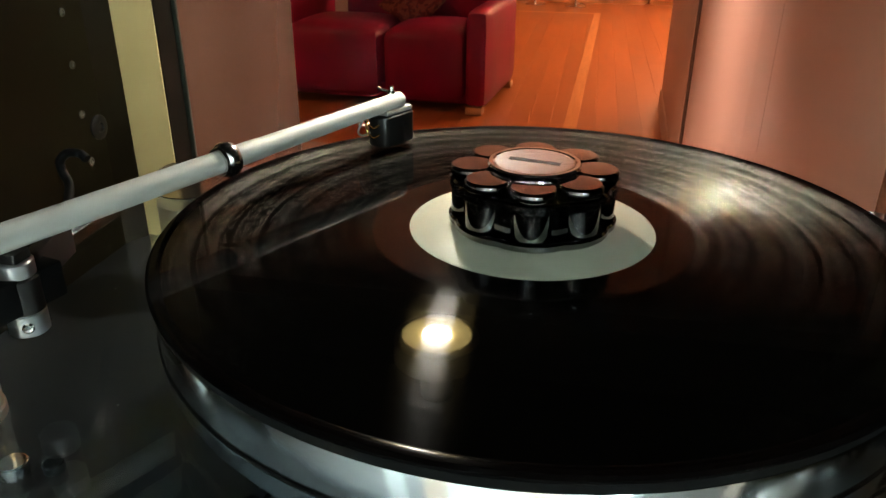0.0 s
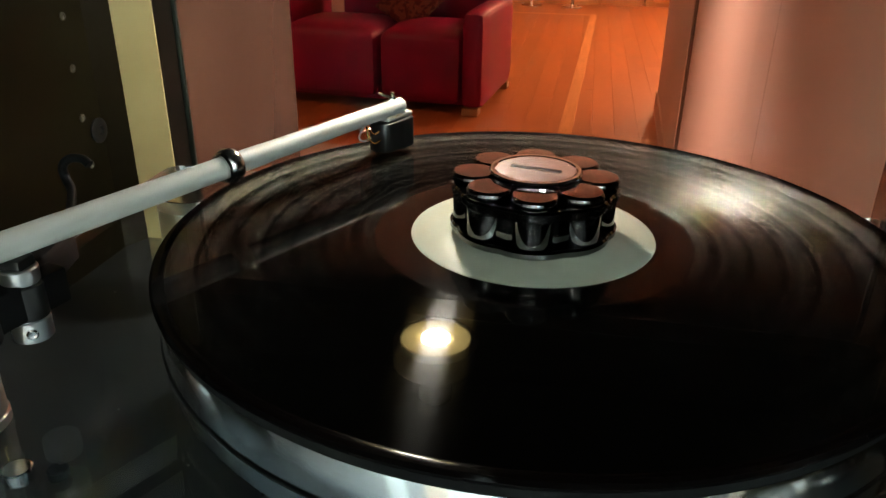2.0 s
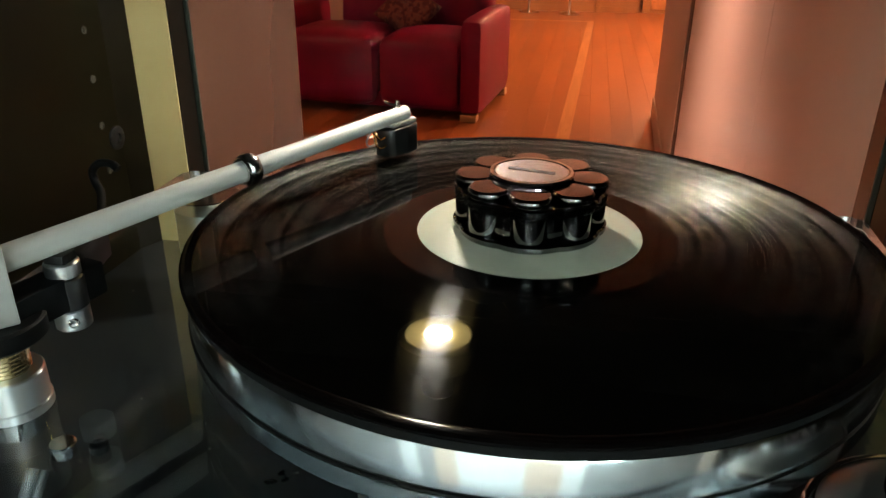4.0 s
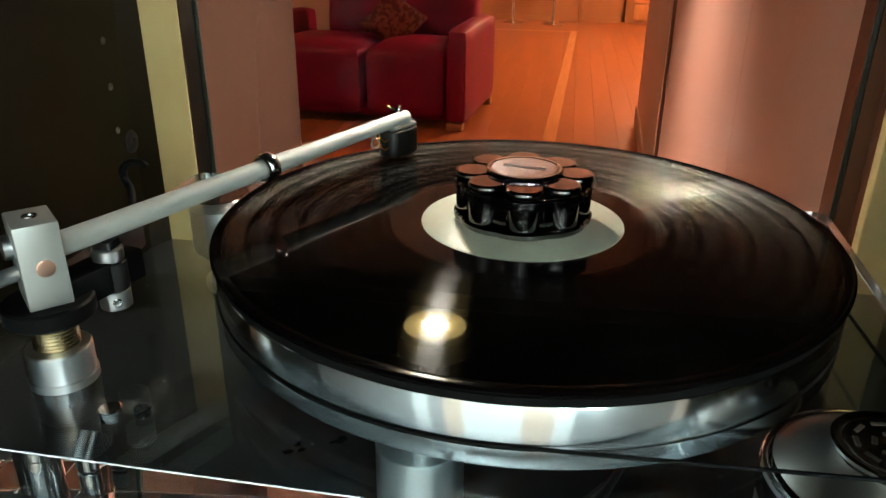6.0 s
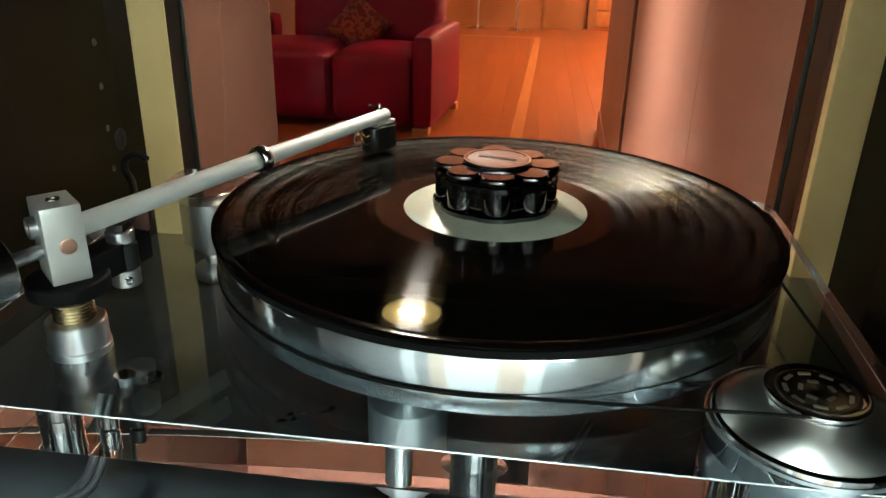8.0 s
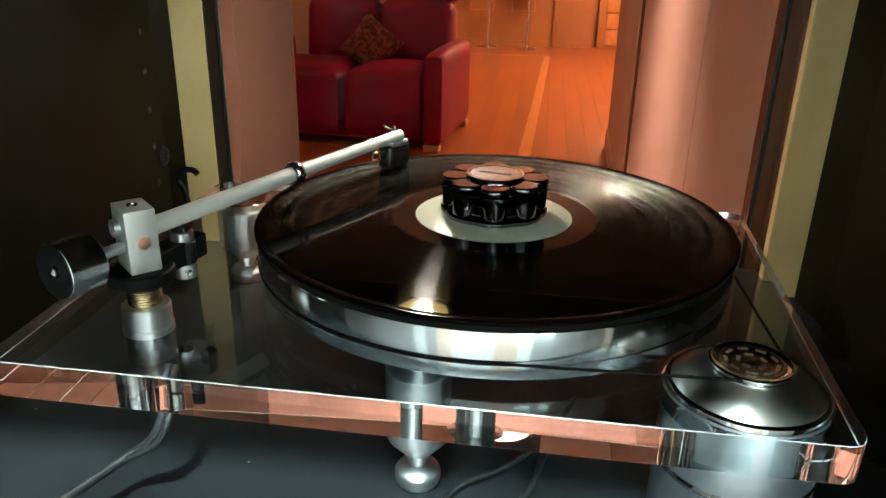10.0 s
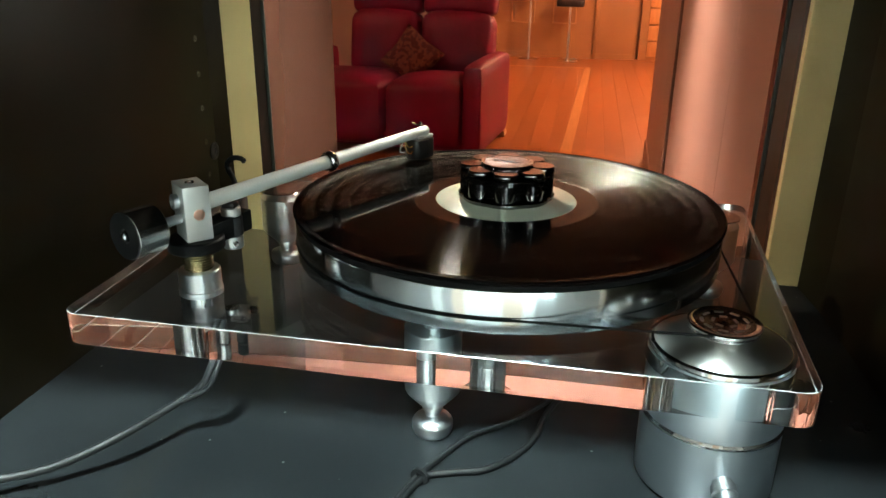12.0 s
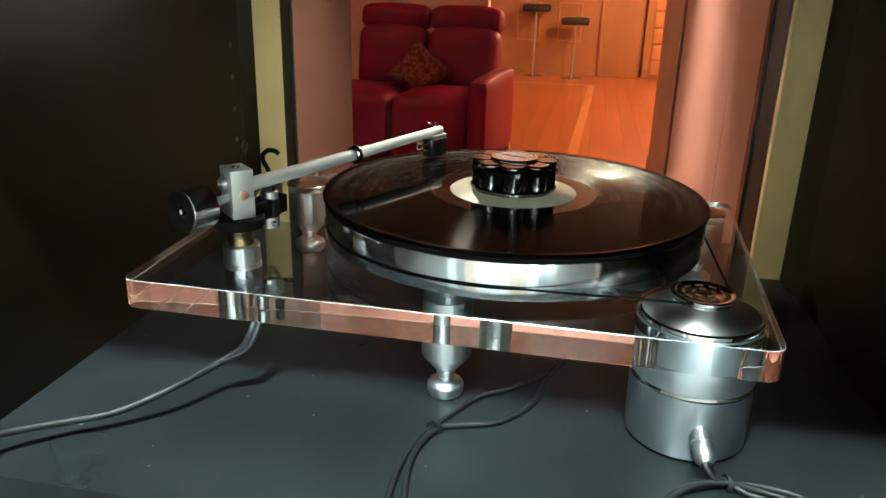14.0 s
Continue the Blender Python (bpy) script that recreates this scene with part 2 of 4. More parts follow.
def lathe(profile, n=64, x=0.0, y=0.0):
    """Turns a profile of (radius, z) round the z axis; closed at ends where the radius is 0."""
    bm = bmesh.new()
    rings = []
    for r, z in profile:
        if r < 1e-6:
            rings.append([bm.verts.new((x, y, z))])
        else:
            rings.append([bm.verts.new((x + r * math.cos(2 * math.pi * k / n), y + r * math.sin(2 * math.pi * k / n), z)) for k in range(n)])
    for a, b in zip(rings, rings[1:]):
        for k in range(n):
            j = (k + 1) % n
            if len(a) == 1 and len(b) == 1:
                continue
            if len(a) == 1:
                bm.faces.new((a[0], b[k], b[j]))
            elif len(b) == 1:
                bm.faces.new((a[k], a[j], b[0]))
            else:
                bm.faces.new((a[k], a[j], b[j], b[k]))
    return bm


def cyl(r, z0, z1, x=0.0, y=0.0, ch=0.0006, n=48):
    return lathe([(0, z0), (r - ch, z0), (r, z0 + ch), (r, z1 - ch), (r - ch, z1), (0, z1)], n, x, y)


def spline(pts, steps=10):
    """A smooth line through the points (Catmull-Rom)."""
    p = [Vector(q) for q in pts]
    p = [2 * p[0] - p[1]] + p + [2 * p[-1] - p[-2]]
    out = []
    for i in range(1, len(p) - 2):
        for k in range(steps):
            t = k / steps
            a, b, c, d = p[i - 1], p[i], p[i + 1], p[i + 2]
            out.append(0.5 * (2 * b + (c - a) * t + (2 * a - 5 * b + 4 * c - d) * t * t + (3 * b - a - 3 * c + d) * t ** 3))
    return out + [p[-2]]


def sweep(path, r, n=12, r_end=None):
    """A round tube along a path."""
    bm = bmesh.new()
    rings = []
    side = None
    for i, q in enumerate(path):
        t = (path[min(i + 1, len(path) - 1)] - path[max(i - 1, 0)]).normalized()
        if side is None:
            side = t.orthogonal().normalized()
        side = (side - t * side.dot(t)).normalized()
        up = t.cross(side)
        rr = r if r_end is None else r + (r_end - r) * i / (len(path) - 1)
        rings.append([bm.verts.new(q + rr * (side * math.cos(2 * math.pi * k / n) + up * math.sin(2 * math.pi * k / n))) for k in range(n)])
    for a, b in zip(rings, rings[1:]):
        for k in range(n):
            bm.faces.new((a[k], a[(k + 1) % n], b[(k + 1) % n], b[k]))
    bm.faces.new(rings[0][::-1])
    bm.faces.new(rings[-1])
    return bm


def move(bm, m):
    bmesh.ops.transform(bm, matrix=m, verts=bm.verts[:])
    return bm


def join(*bms):
    out = bmesh.new()
    for b in bms:
        me = bpy.data.meshes.new("tmp")
        b.to_mesh(me)
        b.free()
        out.from_mesh(me)
        bpy.data.meshes.remove(me)
    return out


def structure(name, bm, material, label="", smooth=False):
    ob = part(name, bm, material, None, smooth=smooth)
    return tagged(ob, label=label, kind="structure")


# ---- cabinet round the turntable ----
FRONT = -0.27
BL, BR = 0.176, 0.175          # depth of the back frame at its two ends
structure("cabinet_shelf", box(-0.33, 0.30, FRONT, 0.236, SHELF_Z - 0.025, SHELF_Z), M_SHELF, "black laminate cabinet shelf with fine dust")
structure("wall_left", prism([(-0.325, FRONT), (-0.3065, FRONT), (-0.3045, 0.158), (-0.2965, BL), (-0.325, BL)], SHELF_Z, 0.20), M_WALL, "black cabinet side with drilled shelf holes")
structure("wall_right", prism([(0.276, FRONT), (0.295, FRONT), (0.295, BR), (0.2580, BR), (0.2640, 0.12)], SHELF_Z, 0.20), M_WALL, "black cabinet side panel")
structure("ceiling", box(-0.325, 0.295, FRONT, 0.236, 0.20, 0.22), M_WALL, "black cabinet top board")
# tan back frame with an opening
structure("trim_left", prism([(-0.325, BL + 0.0004), (-0.2660, BL + 0.0004), (-0.2672, 0.1790), (-0.325, 0.1790)], SHELF_Z, 0.1998, 0.0008), M_TAN, "tan painted back frame strip")
structure("trim_right", prism([(0.2280, BR + 0.0004), (0.295, BR + 0.0004), (0.295, 0.1865), (0.2280, 0.1865)], SHELF_Z, 0.1998, 0.0008), M_TAN, "tan painted back frame strip")
structure("header_board", box(-0.2658, 0.2278, 0.178, 0.236, 0.150, 0.1995), M_WALL, "black board closing the top of the cabinet back")
# dark wooden window frame behind it; left coloured as shaded, right as warmly lit
structure("window_frame_left", box(-0.325, -0.2664, 0.1793, 0.208, SHELF_Z, 0.1995, 0.0), M_FRAME_SHADED, "dark wooden window frame")
structure("window_frame_right", prism([(0.2285, 0.1868), (0.295, 0.1868), (0.295, 0.236), (0.2175, 0.236), (0.2175, 0.1995), (0.2285, 0.1995)], SHELF_Z, 0.1495), M_DARKWOOD, "dark wooden window frame")
win = empty("window_1", 0, 0.204, SHELF_Z, label="clear fixed glass pane in a dark wooden frame", category="window", kind="structure")
pane = part("pane", box(-0.2662, 0.2172, 0.2030, 0.2065, SHELF_Z + 0.0005, 0.1495), M_GLASS, win, smooth=False)
pane.visible_shadow = False
part("gasket", box(-0.2662, -0.2628, 0.2000, 0.2028, SHELF_Z + 0.0002, 0.1495, 0.0006), M_GASKET, win, "grey-green rubber gasket")
part("gasket", box(0.2138, 0.2172, 0.2000, 0.2028, SHELF_Z + 0.0002, 0.1495, 0.0006), M_GASKET, win, "grey-green rubber gasket")


def shelf_hole(y, z, r=0.0027):
    h = empty("shelf_hole", -0.3045, y, z, label="small pale drilled hole in the black side", category="hole", group="row of shelf holes")
    ring = part("bore", move(lathe([(r, 0.0), (r, 0.0006), (r * 0.62, 0.0006), (r * 0.5, 0.0001), (0, 0.0001)], 20), pose(-0.3045, y, z, 0, 90, 0)), M_HOLE, h)
    return h


M_HOLE = mat("raw_chipboard", (0.042, 0.038, 0.026), 0.8)
for k in range(6):
    shelf_hole(0.1385, 0.0578 + 0.032 * (1 - k) - 0.0)
fix = empty("cable_fitting", -0.3045, 0.1525, -0.0185, label="dark round cable fitting on the black side", category="fitting")
part("flange", move(lathe([(0.0085, 0), (0.0085, 0.001), (0.007, 0.0018), (0.0035, 0.0018), (0.003, 0.0004), (0, 0.0004)], 28), pose(-0.3045, 0.1525, -0.0185, 0, 90, 0)), M_MATTE, fix)

# the light that shows in the record: a small puck under the cabinet's top
LPX, LPY, LPZ = -0.070, 0.150, 0.1480
puck = empty("cabinet_light", LPX, LPY, 0.20, label="small round white LED light under the cabinet top", category="light")
part("housing", lathe([(0, 0.1998), (0.012, 0.1998), (0.012, LPZ + 0.030), (0.030, LPZ + 0.022), (0.030, LPZ + 0.005), (0.027, LPZ + 0.003), (0.0245, LPZ + 0.003), (0.0245, LPZ + 0.008), (0, LPZ + 0.008)], 40, LPX, LPY), M_ALU_B, puck)
part("reflector", lathe([(0.0105, LPZ + 0.0075), (0.0240, LPZ + 0.0075), (0.0240, LPZ + 0.0030), (0.0105, LPZ + 0.0035)], 40, LPX, LPY), glow("yellow_reflector", (1.0, 0.74, 0.26), PUCK_W * 0.06), puck, "yellowish reflector ring")
part("diffuser", lathe([(0, LPZ + 0.0075), (0.0100, LPZ + 0.0075), (0.0100, LPZ + 0.0020), (0.0080, LPZ + 0.0003), (0, LPZ)], 40, LPX, LPY), glow("led_diffuser", (1.0, 0.95, 0.82), PUCK_W * 3.0), puck, "bright white LED lens")

# ---- turntable ----
tt = empty("turntable", 0, 0, SHELF_Z, label="belt-drive turntable with clear acrylic plinth and aluminium platter", category="turntable")
MX, MY, MR = 0.1345, -0.1265, 0.0386


def plinth_mesh():
    """Thick slab with rounded corners and a round cut-out for the motor."""
    corners = [(-0.2470, -0.1625), (0.1790, -0.1665), (0.1935, 0.150), (-0.2520, 0.150)]
    outline = []
    r = 0.012
    for i, c in enumerate(corners):
        c = Vector(c)
        a, b = Vector(corners[i - 1]), Vector(corners[(i + 1) % 4])
        p, q = c + (a - c).normalized() * r, c + (b - c).normalized() * r
        for k in range(13):
            t = k / 12
            outline.append((1 - t) ** 2 * p + 2 * t * (1 - t) * c + t * t * q)
    n, c = len(outline), 0.0004
    inner = []
    for k in range(n):
        t = (outline[(k + 1) % n] - outline[k - 1]).normalized()
        inner.append(outline[k] + Vector((-t.y, t.x)) * c)
    bm = bmesh.new()
    rings = [[bm.verts.new((v.x, v.y, z)) for v in ring] for ring, z in ((inner, PLINTH_B), (outline, PLINTH_B + c), (outline, PLINTH_T - c), (inner, PLINTH_T))]
    for a, b in zip(rings, rings[1:]):
        for k in range(n):
            bm.faces.new((a[k], a[(k + 1) % n], b[(k + 1) % n], b[k]))
    bm.faces.new(rings[0][::-1])
    bm.faces.new(rings[-1])
    return bm


plinth = part("plinth", plinth_mesh(), M_ACRYL, tt, "thick clear acrylic slab with polished edges", smooth=False)
plinth.visible_shadow = False
cut = new("cut_shape", finish("cut_shape", lathe([(0, -0.08), (0.0398, -0.08), (0.0398, -0.02), (0, -0.02)], 72, MX, MY), M_ACRYL))
mod = plinth.modifiers.new("cut", "BOOLEAN")
mod.operation, mod.object, mod.solver = "DIFFERENCE", cut, "EXACT"
bpy.context.view_layer.update()
cut_mesh = bpy.data.meshes.new_from_object(plinth.evaluated_get(bpy.context.evaluated_depsgraph_get()))
plinth.modifiers.clear()
plinth.data = cut_mesh
for poly in cut_mesh.polygons:
    poly.use_smooth = True
cut_mesh.set_sharp_from_angle(angle=radians(25))
# chamfer faces get the pale highlight colour
cut_mesh.materials.append(M_CHAMFER)
for poly in cut_mesh.polygons:
    if 0.15 < abs(poly.normal.z) < 0.98:
        poly.material_index = len(cut_mesh.materials) - 1
bpy.data.objects.remove(cut)

platter = part("platter", lathe([(0, -0.0322), (0.1470, -0.0322), (0.1487, -0.0316), (0.1490, -0.0310), (0.1490, -0.0240), (0.1480, -0.0234), (0.1480, -0.0217), (0.149, -0.0211), (0.149, -0.0075), (0.1485, -0.0066), (0, -0.0066)], 192), M_ALU, tt, "polished turned aluminium platter")
part("mat", lathe([(0, -0.0064), (0.1480, -0.0064), (0.1490, -0.0058), (0.1490, -0.0030), (0.1480, -0.0024), (0, -0.0024)], 160), M_RUBBER, platter, "thin black platter mat")
part("sub_platter", lathe([(0, -0.0375), (0.055, -0.0375), (0.058, -0.036), (0.058, -0.0324), (0, -0.0324)], 96), M_BLACK, tt, "black inner platter")
part("bearing", lathe([(0, -0.083), (0.0105, -0.083), (0.012, -0.081), (0.012, PLINTH_B - 0.001), (0.0125, -0.057), (0.0125, -0.0385), (0.019, -0.0379), (0.019, -0.0376), (0, -0.0376)], 48), M_ALU, tt, "aluminium main bearing")


def foot(x, y, size=1.0, capped=False):
    """A levelling foot under the slab; the rear ones end in a polished cap on top of it."""
    m = Matrix.Translation((x, y, 0))
    wide = Matrix.Diagonal((size, size, 1, 1))
    f = part("foot", move(lathe([(0, -0.0390 if not capped else PLINTH_B - 0.0002), (0.0058, -0.0390 if not capped else PLINTH_B - 0.0002), (0.0058, PLINTH_B - 0.0002), (0.0170, PLINTH_B - 0.0003), (0.0175, -0.0592), (0.0175, -0.0885), (0.0168, -0.0902), (0.0080, -0.1005), (0.0062, -0.1012), (0.0066, -0.1022), (0.0066, -0.1042), (0.0048, -0.1052), (0.0048, -0.1086), (0, -0.1086)], 56, 0, 0), wide), M_ALU_FOOT, tt, "turned aluminium levelling foot")
    f.matrix_basis = m
    p = part("foot_pad", move(lathe([(0, -0.1084), (0.0052, -0.1084), (0.0092, -0.1098), (0.0118, -0.1114), (0.0127, -0.1128), (0.0129, -0.1134), (0.0129, -0.1178), (0.0122, -0.1198), (0.0112, SHELF_Z + 0.0002), (0, SHELF_Z + 0.0002)], 48), wide), M_ALU_B, f, "round stepped foot pad")
    p.matrix_parent_inverse = Matrix.Identity(4)
    if capped:
        c = part("foot_cap", move(lathe([(0, PLINTH_T + 0.0002), (0.0172, PLINTH_T + 0.0002), (0.0176, PLINTH_T + 0.0006), (0.0172, PLINTH_T + 0.0011), (0, PLINTH_T + 0.0011)], 56), wide), M_CAP_TOP, f, "flat polished cap on the slab")
        c.matrix_parent_inverse = Matrix.Identity(4)
    return f


foot(-0.029, -0.117)
foot(-0.214, 0.104, 1.17, True)
foot(0.165, 0.110, 1.1, True)


def belt_path():
    """The belt's loop round platter and pulley."""
    z = -0.0227
    c1, r1, c2, r2 = Vector((0, 0)), 0.1488, Vector((MX, MY)), 0.0172
    d = (c2 - c1).length
    a = math.atan2(c2.y - c1.y, c2.x - c1.x)
    g = math.acos((r1 - r2) / d)
    pts = []
    for k in range(97):
        w = a + g + (2 * math.pi - 2 * g) * k / 96
        pts.append(Vector((r1 * math.cos(w), r1 * math.sin(w), z)))
    for k in range(25):
        w = a - g + 2 * g * k / 24
        pts.append(Vector((c2.x + r2 * math.cos(w), c2.y + r2 * math.sin(w), z)))
    return pts + [pts[0]]


part("belt", sweep(belt_path(), 0.0008, 8), M_RUBBER, tt, "thin round black rubber drive belt")

# short aluminium sleeves and cables inside the slab under the arm
for sx, sy, sr in ((-0.153, -0.128, 0.0048),):
    part("insert_sleeve", cyl(sr, PLINTH_B + 0.0004, PLINTH_T - 0.0100, sx, sy), M_CHROME, tt, "aluminium threaded insert")

part("cable_plug", cyl(0.0034, PLINTH_B + 0.0004, PLINTH_B + 0.0075, -0.1415, -0.124), M_RUBBER, tt, "small black rubber plug")

# ---- tonearm, mounted on the plinth ----
AX, AY = -0.1785, -0.1175
ARM = Vector((-0.083 - AX, 0.0935 - AY, 0)).normalized()
ARM_YAW = math.degrees(math.atan2(ARM.y, ARM.x)) - 90
arm_base = part("arm_base", lathe([(0, -0.0378), (0.0135, -0.0378), (0.0135, -0.0345), (0.0129, -0.0340), (0.0129, -0.0225), (0.0123, -0.0218), (0.0, -0.0218)], 48, AX, AY), M_ALU_S, tt, "turned aluminium arm base collar")
part("thread", lathe([(0, -0.0219)] + [(0.0085 + (0.0005 if k % 2 else 0), -0.0216 + 0.0008 * k) for k in range(17)] + [(0, -0.0086)], 36, AX, AY), M_BRASS, arm_base, "fine brass height thread")
part("sleeve_in_slab", lathe([(0, -0.0583), (0.0102, -0.0583), (0.0102, -0.0383), (0, -0.0383)], 40, AX, AY), M_CHROME, arm_base, "aluminium mounting sleeve")
part("yoke", join(cyl(0.0172, -0.0085, -0.0006, AX, AY, 0.001), move(box(-0.007, 0.007, 0.0, 0.040, -0.0070, 0.0065, 0.001), pose(AX + 0.004, AY, 0, 0, 0, -14))), M_RUBBER, arm_base, "black arm board")
BLOCK_YAW = 46.0
block = part("bearing_block", box(-0.0079, 0.0079, -0.0108, 0.0108, -0.0005, 0.0335, 0.0006), M_WHITE, tt, "pale anodised aluminium bearing block", at=pose(AX, AY, 0, 0, 0, BLOCK_YAW))


def on(parent, name, bm, material, label=""):
    ob = part(name, bm, material, parent, label)
    ob.matrix_parent_inverse = Matrix.Identity(4)
    return ob


on(block, "pivot_cap", move(lathe([(0, 0), (0.0034, 0), (0.0034, 0.0008), (0.0028, 0.0010), (0, 0.0007)], 28), pose(0.0005, -0.0107, 0.0160, 90, 0, 0)), M_COPPER, "copper pivot cap")
on(block, "screw", lathe([(0.0022, 0.0335), (0.0030, 0.0337), (0.0028, 0.0342), (0.0014, 0.0342), (0.0012, 0.0336), (0, 0.0336)], 20, 0.0, 0.0), M_CHROME, "recessed screw")
on(block, "side_ring", move(lathe([(0.0048, 0), (0.0048, 0.003), (0.0040, 0.0035), (0.0036, 0.003), (0.0036, 0.0005), (0, 0.0005)], 28), pose(-0.0079, 0.002, 0.0225, 0, -90, 0)), M_ALU_B, "thin aluminium ring")

TZ0, TZ1 = 0.0190, 0.0252
P0 = Vector((AX, AY, TZ0)) + ARM * 0.006
P1 = Vector((-0.0800, 0.0985, TZ1))
axis = (P1 - P0).normalized()
tube = part("arm_tube", sweep([P0, P0.lerp(P1, 0.3), P0.lerp(P1, 0.57), P0.lerp(P1, 0.58), P0.lerp(P1, 0.8), P1 - axis * 0.001, P1], 0.0050, 32, 0.0039), M_SATIN, tt, "tapered silver-grey arm tube")
PC = Vector((-0.1235, -0.0105, 0.0))
sC = (PC - P0).to_2d().length / (P1 - P0).to_2d().length
PC = P0.lerp(P1, sC)
rot = axis.to_track_quat("Z", "Y").to_matrix().to_4x4()
part("collar", move(lathe([(0.0045, -0.0046), (0.0060, -0.0046), (0.0063, -0.0040), (0.0063, -0.0032), (0.0068, -0.0028), (0.0075, -0.0016), (0.0077, 0.0), (0.0075, 0.0016), (0.0068, 0.0030), (0.0058, 0.0038), (0.0045, 0.0040)], 36), Matrix.Translation(PC) @ rot), M_CWEIGHT, tube, "dark polished collar")
HY = math.degrees(math.atan2(ARM.y, ARM.x)) - 90
HP = pose(-0.0835, 0.0940, 0, 0, 0, HY)
head = part("headshell", join(move(box(-0.0060, 0.0060, -0.011, 0.0105, 0.0193, 0.0222, 0.0012), HP)), M_WHITE, tube, "pale headshell plate")
part("finger_lift", join(move(cyl(0.0022, 0.0280, 0.0305, 0, 0.0, 0.0004, 20), HP), move(cyl(0.0012, 0.0300, 0.0330, 0, 0.0, 0.0003, 16), HP), move(sweep([Vector((0.001, 0, 0.0302)), Vector((-0.004, -0.001, 0.0302)), Vector((-0.0075, -0.002, 0.0315))], 0.0008, 10), HP)), M_CHROME, tube, "small polished screw and finger lift")
cart = part("cartridge", move(prism([(-0.0070, -0.0105), (-0.0052, -0.0132), (-0.002, -0.0142), (0.002, -0.0142), (0.0052, -0.0132), (0.0070, -0.0105), (0.0078, 0.000), (0.0074, 0.0085), (0.0050, 0.0118), (-0.0050, 0.0118), (-0.0074, 0.0085), (-0.0078, 0.000)], 0.0032, 0.0190, 0.0010), HP), M_BLACK, tube, "black phono cartridge")
part("stylus", move(lathe([(0, 0.0002), (0.0006, 0.0012), (0.0012, 0.0033), (0, 0.0034)], 12, 0.0, 0.010), HP), M_CHROME, tube, "tiny stylus tip")
for k, m in enumerate((M_GOLD, M_COPPER, M_GOLD, M_WHITE)):
    z, x = (0.0155 if k < 2 else 0.0105), (-0.0035 if k % 2 else 0.003)
    part("lead", move(sweep(spline([(x, -0.0145, z), (x * 1.2, -0.020, z - 0.0005), (x * 1.0, -0.0235, z + 0.003), (0, -0.022, 0.0215)], 6), 0.0006, 8), HP), m, tube, "thin coloured cartridge lead")

CWP = pose(AX, AY, 0.0135, 0, 0, HY)
part("counterweight_rod", move(sweep([Vector((0, -0.008, 0)), Vector((0, -0.031, -0.0005))], 0.0030, 20), CWP), M_ALU_B, tt, "threaded rod")
cw = part("counterweight", move(lathe([(0, 0.0), (0.0145, 0.0), (0.0152, 0.0007), (0.0152, 0.0205), (0.0144, 0.0213), (0.0139, 0.0205), (0.006, 0.0200), (0, 0.0200)], 56), CWP @ pose(0, -0.0265, -0.0008, 90, 0, 0) @ Matrix.Scale(0.93, 4)), M_CWEIGHT, tt, "heavy satin steel counterweight")
part("face_disc", move(lathe([(0.0150, 0.0206), (0.0146, 0.0217), (0.0138, 0.0218), (0.0045, 0.0212), (0.0040, 0.0203)], 48), CWP @ pose(0, -0.0265, -0.0008, 90, 0, 0) @ Matrix.Scale(0.93, 4)), M_BLACK, cw, "black end face")
part("end_screw", move(lathe([(0.003, 0.0200), (0.0028, 0.0225), (0.0015, 0.0235), (0, 0.0235)], 20), CWP @ pose(0, -0.0265, -0.0008, 90, 0, 0) @ Matrix.Scale(0.93, 4)), M_CHROME, cw, "bright end screw")

LX, LY = -0.1665, -0.0925
lift = part("arm_lift", join(cyl(0.0066, -0.0160, -0.0075, LX, LY), cyl(0.0063, 0.0055, 0.0115, LX, LY)), M_ALU_B, tt, "small aluminium arm lift post")
part("lift_sleeve", join(cyl(0.0069, -0.0076, 0.0056, LX, LY), move(box(-0.0042, 0.0042, -0.0042, 0.0042, 0.0085, 0.0150, 0.001), Matrix.Translation((LX, LY, 0)))), M_BLACK, lift, "black sleeve")
part("lift_screw", move(lathe([(0.0020, 0), (0.0020, 0.0012), (0.0014, 0.0016), (0, 0.0012)], 16), pose(LX + 0.0040, LY - 0.0050, -0.0115, 90, 0, 38)), M_CHROME, lift, "tiny set screw")
part("rest_plate", move(box(-0.0025, 0.0025, 0.0, 0.036, -0.004, 0.0095, 0.0008), pose(LX, LY + 0.003, 0, 0, 0, 14)), M_MATTE, lift, "black arm rest plate")
part("rest_hook", sweep(spline([(-0.1745, -0.058, 0.004), (-0.190, -0.034, 0.003), (-0.2030, -0.0130, 0.0060), (-0.2085, -0.0080, 0.0100), (-0.2090, -0.0080, 0.0155), (-0.2045, -0.0080, 0.0198), (-0.1980, -0.0085, 0.0202), (-0.1945, -0.0090, 0.0180)], 8), 0.0020, 12), M_RUBBER, lift, "black curved arm rest hook")

# ---- motor standing free in the cut-out ----
motor = empty("motor_unit", MX, MY, SHELF_Z, label="round blasted aluminium motor housing standing on the shelf", category="motor")
mb = part("motor_body", lathe([(0, SHELF_Z + 0.0022), (MR - 0.0005, SHELF_Z + 0.0022), (MR, -0.1185), (MR, -0.0785), (MR - 0.0009, -0.0776), (MR - 0.0009, -0.0758), (MR, -0.0749), (MR, -0.0370), (MR - 0.001, -0.0352), (0, -0.0352)], 96), M_MOTOR, motor, at=Matrix.Translation((MX, MY, 0)))
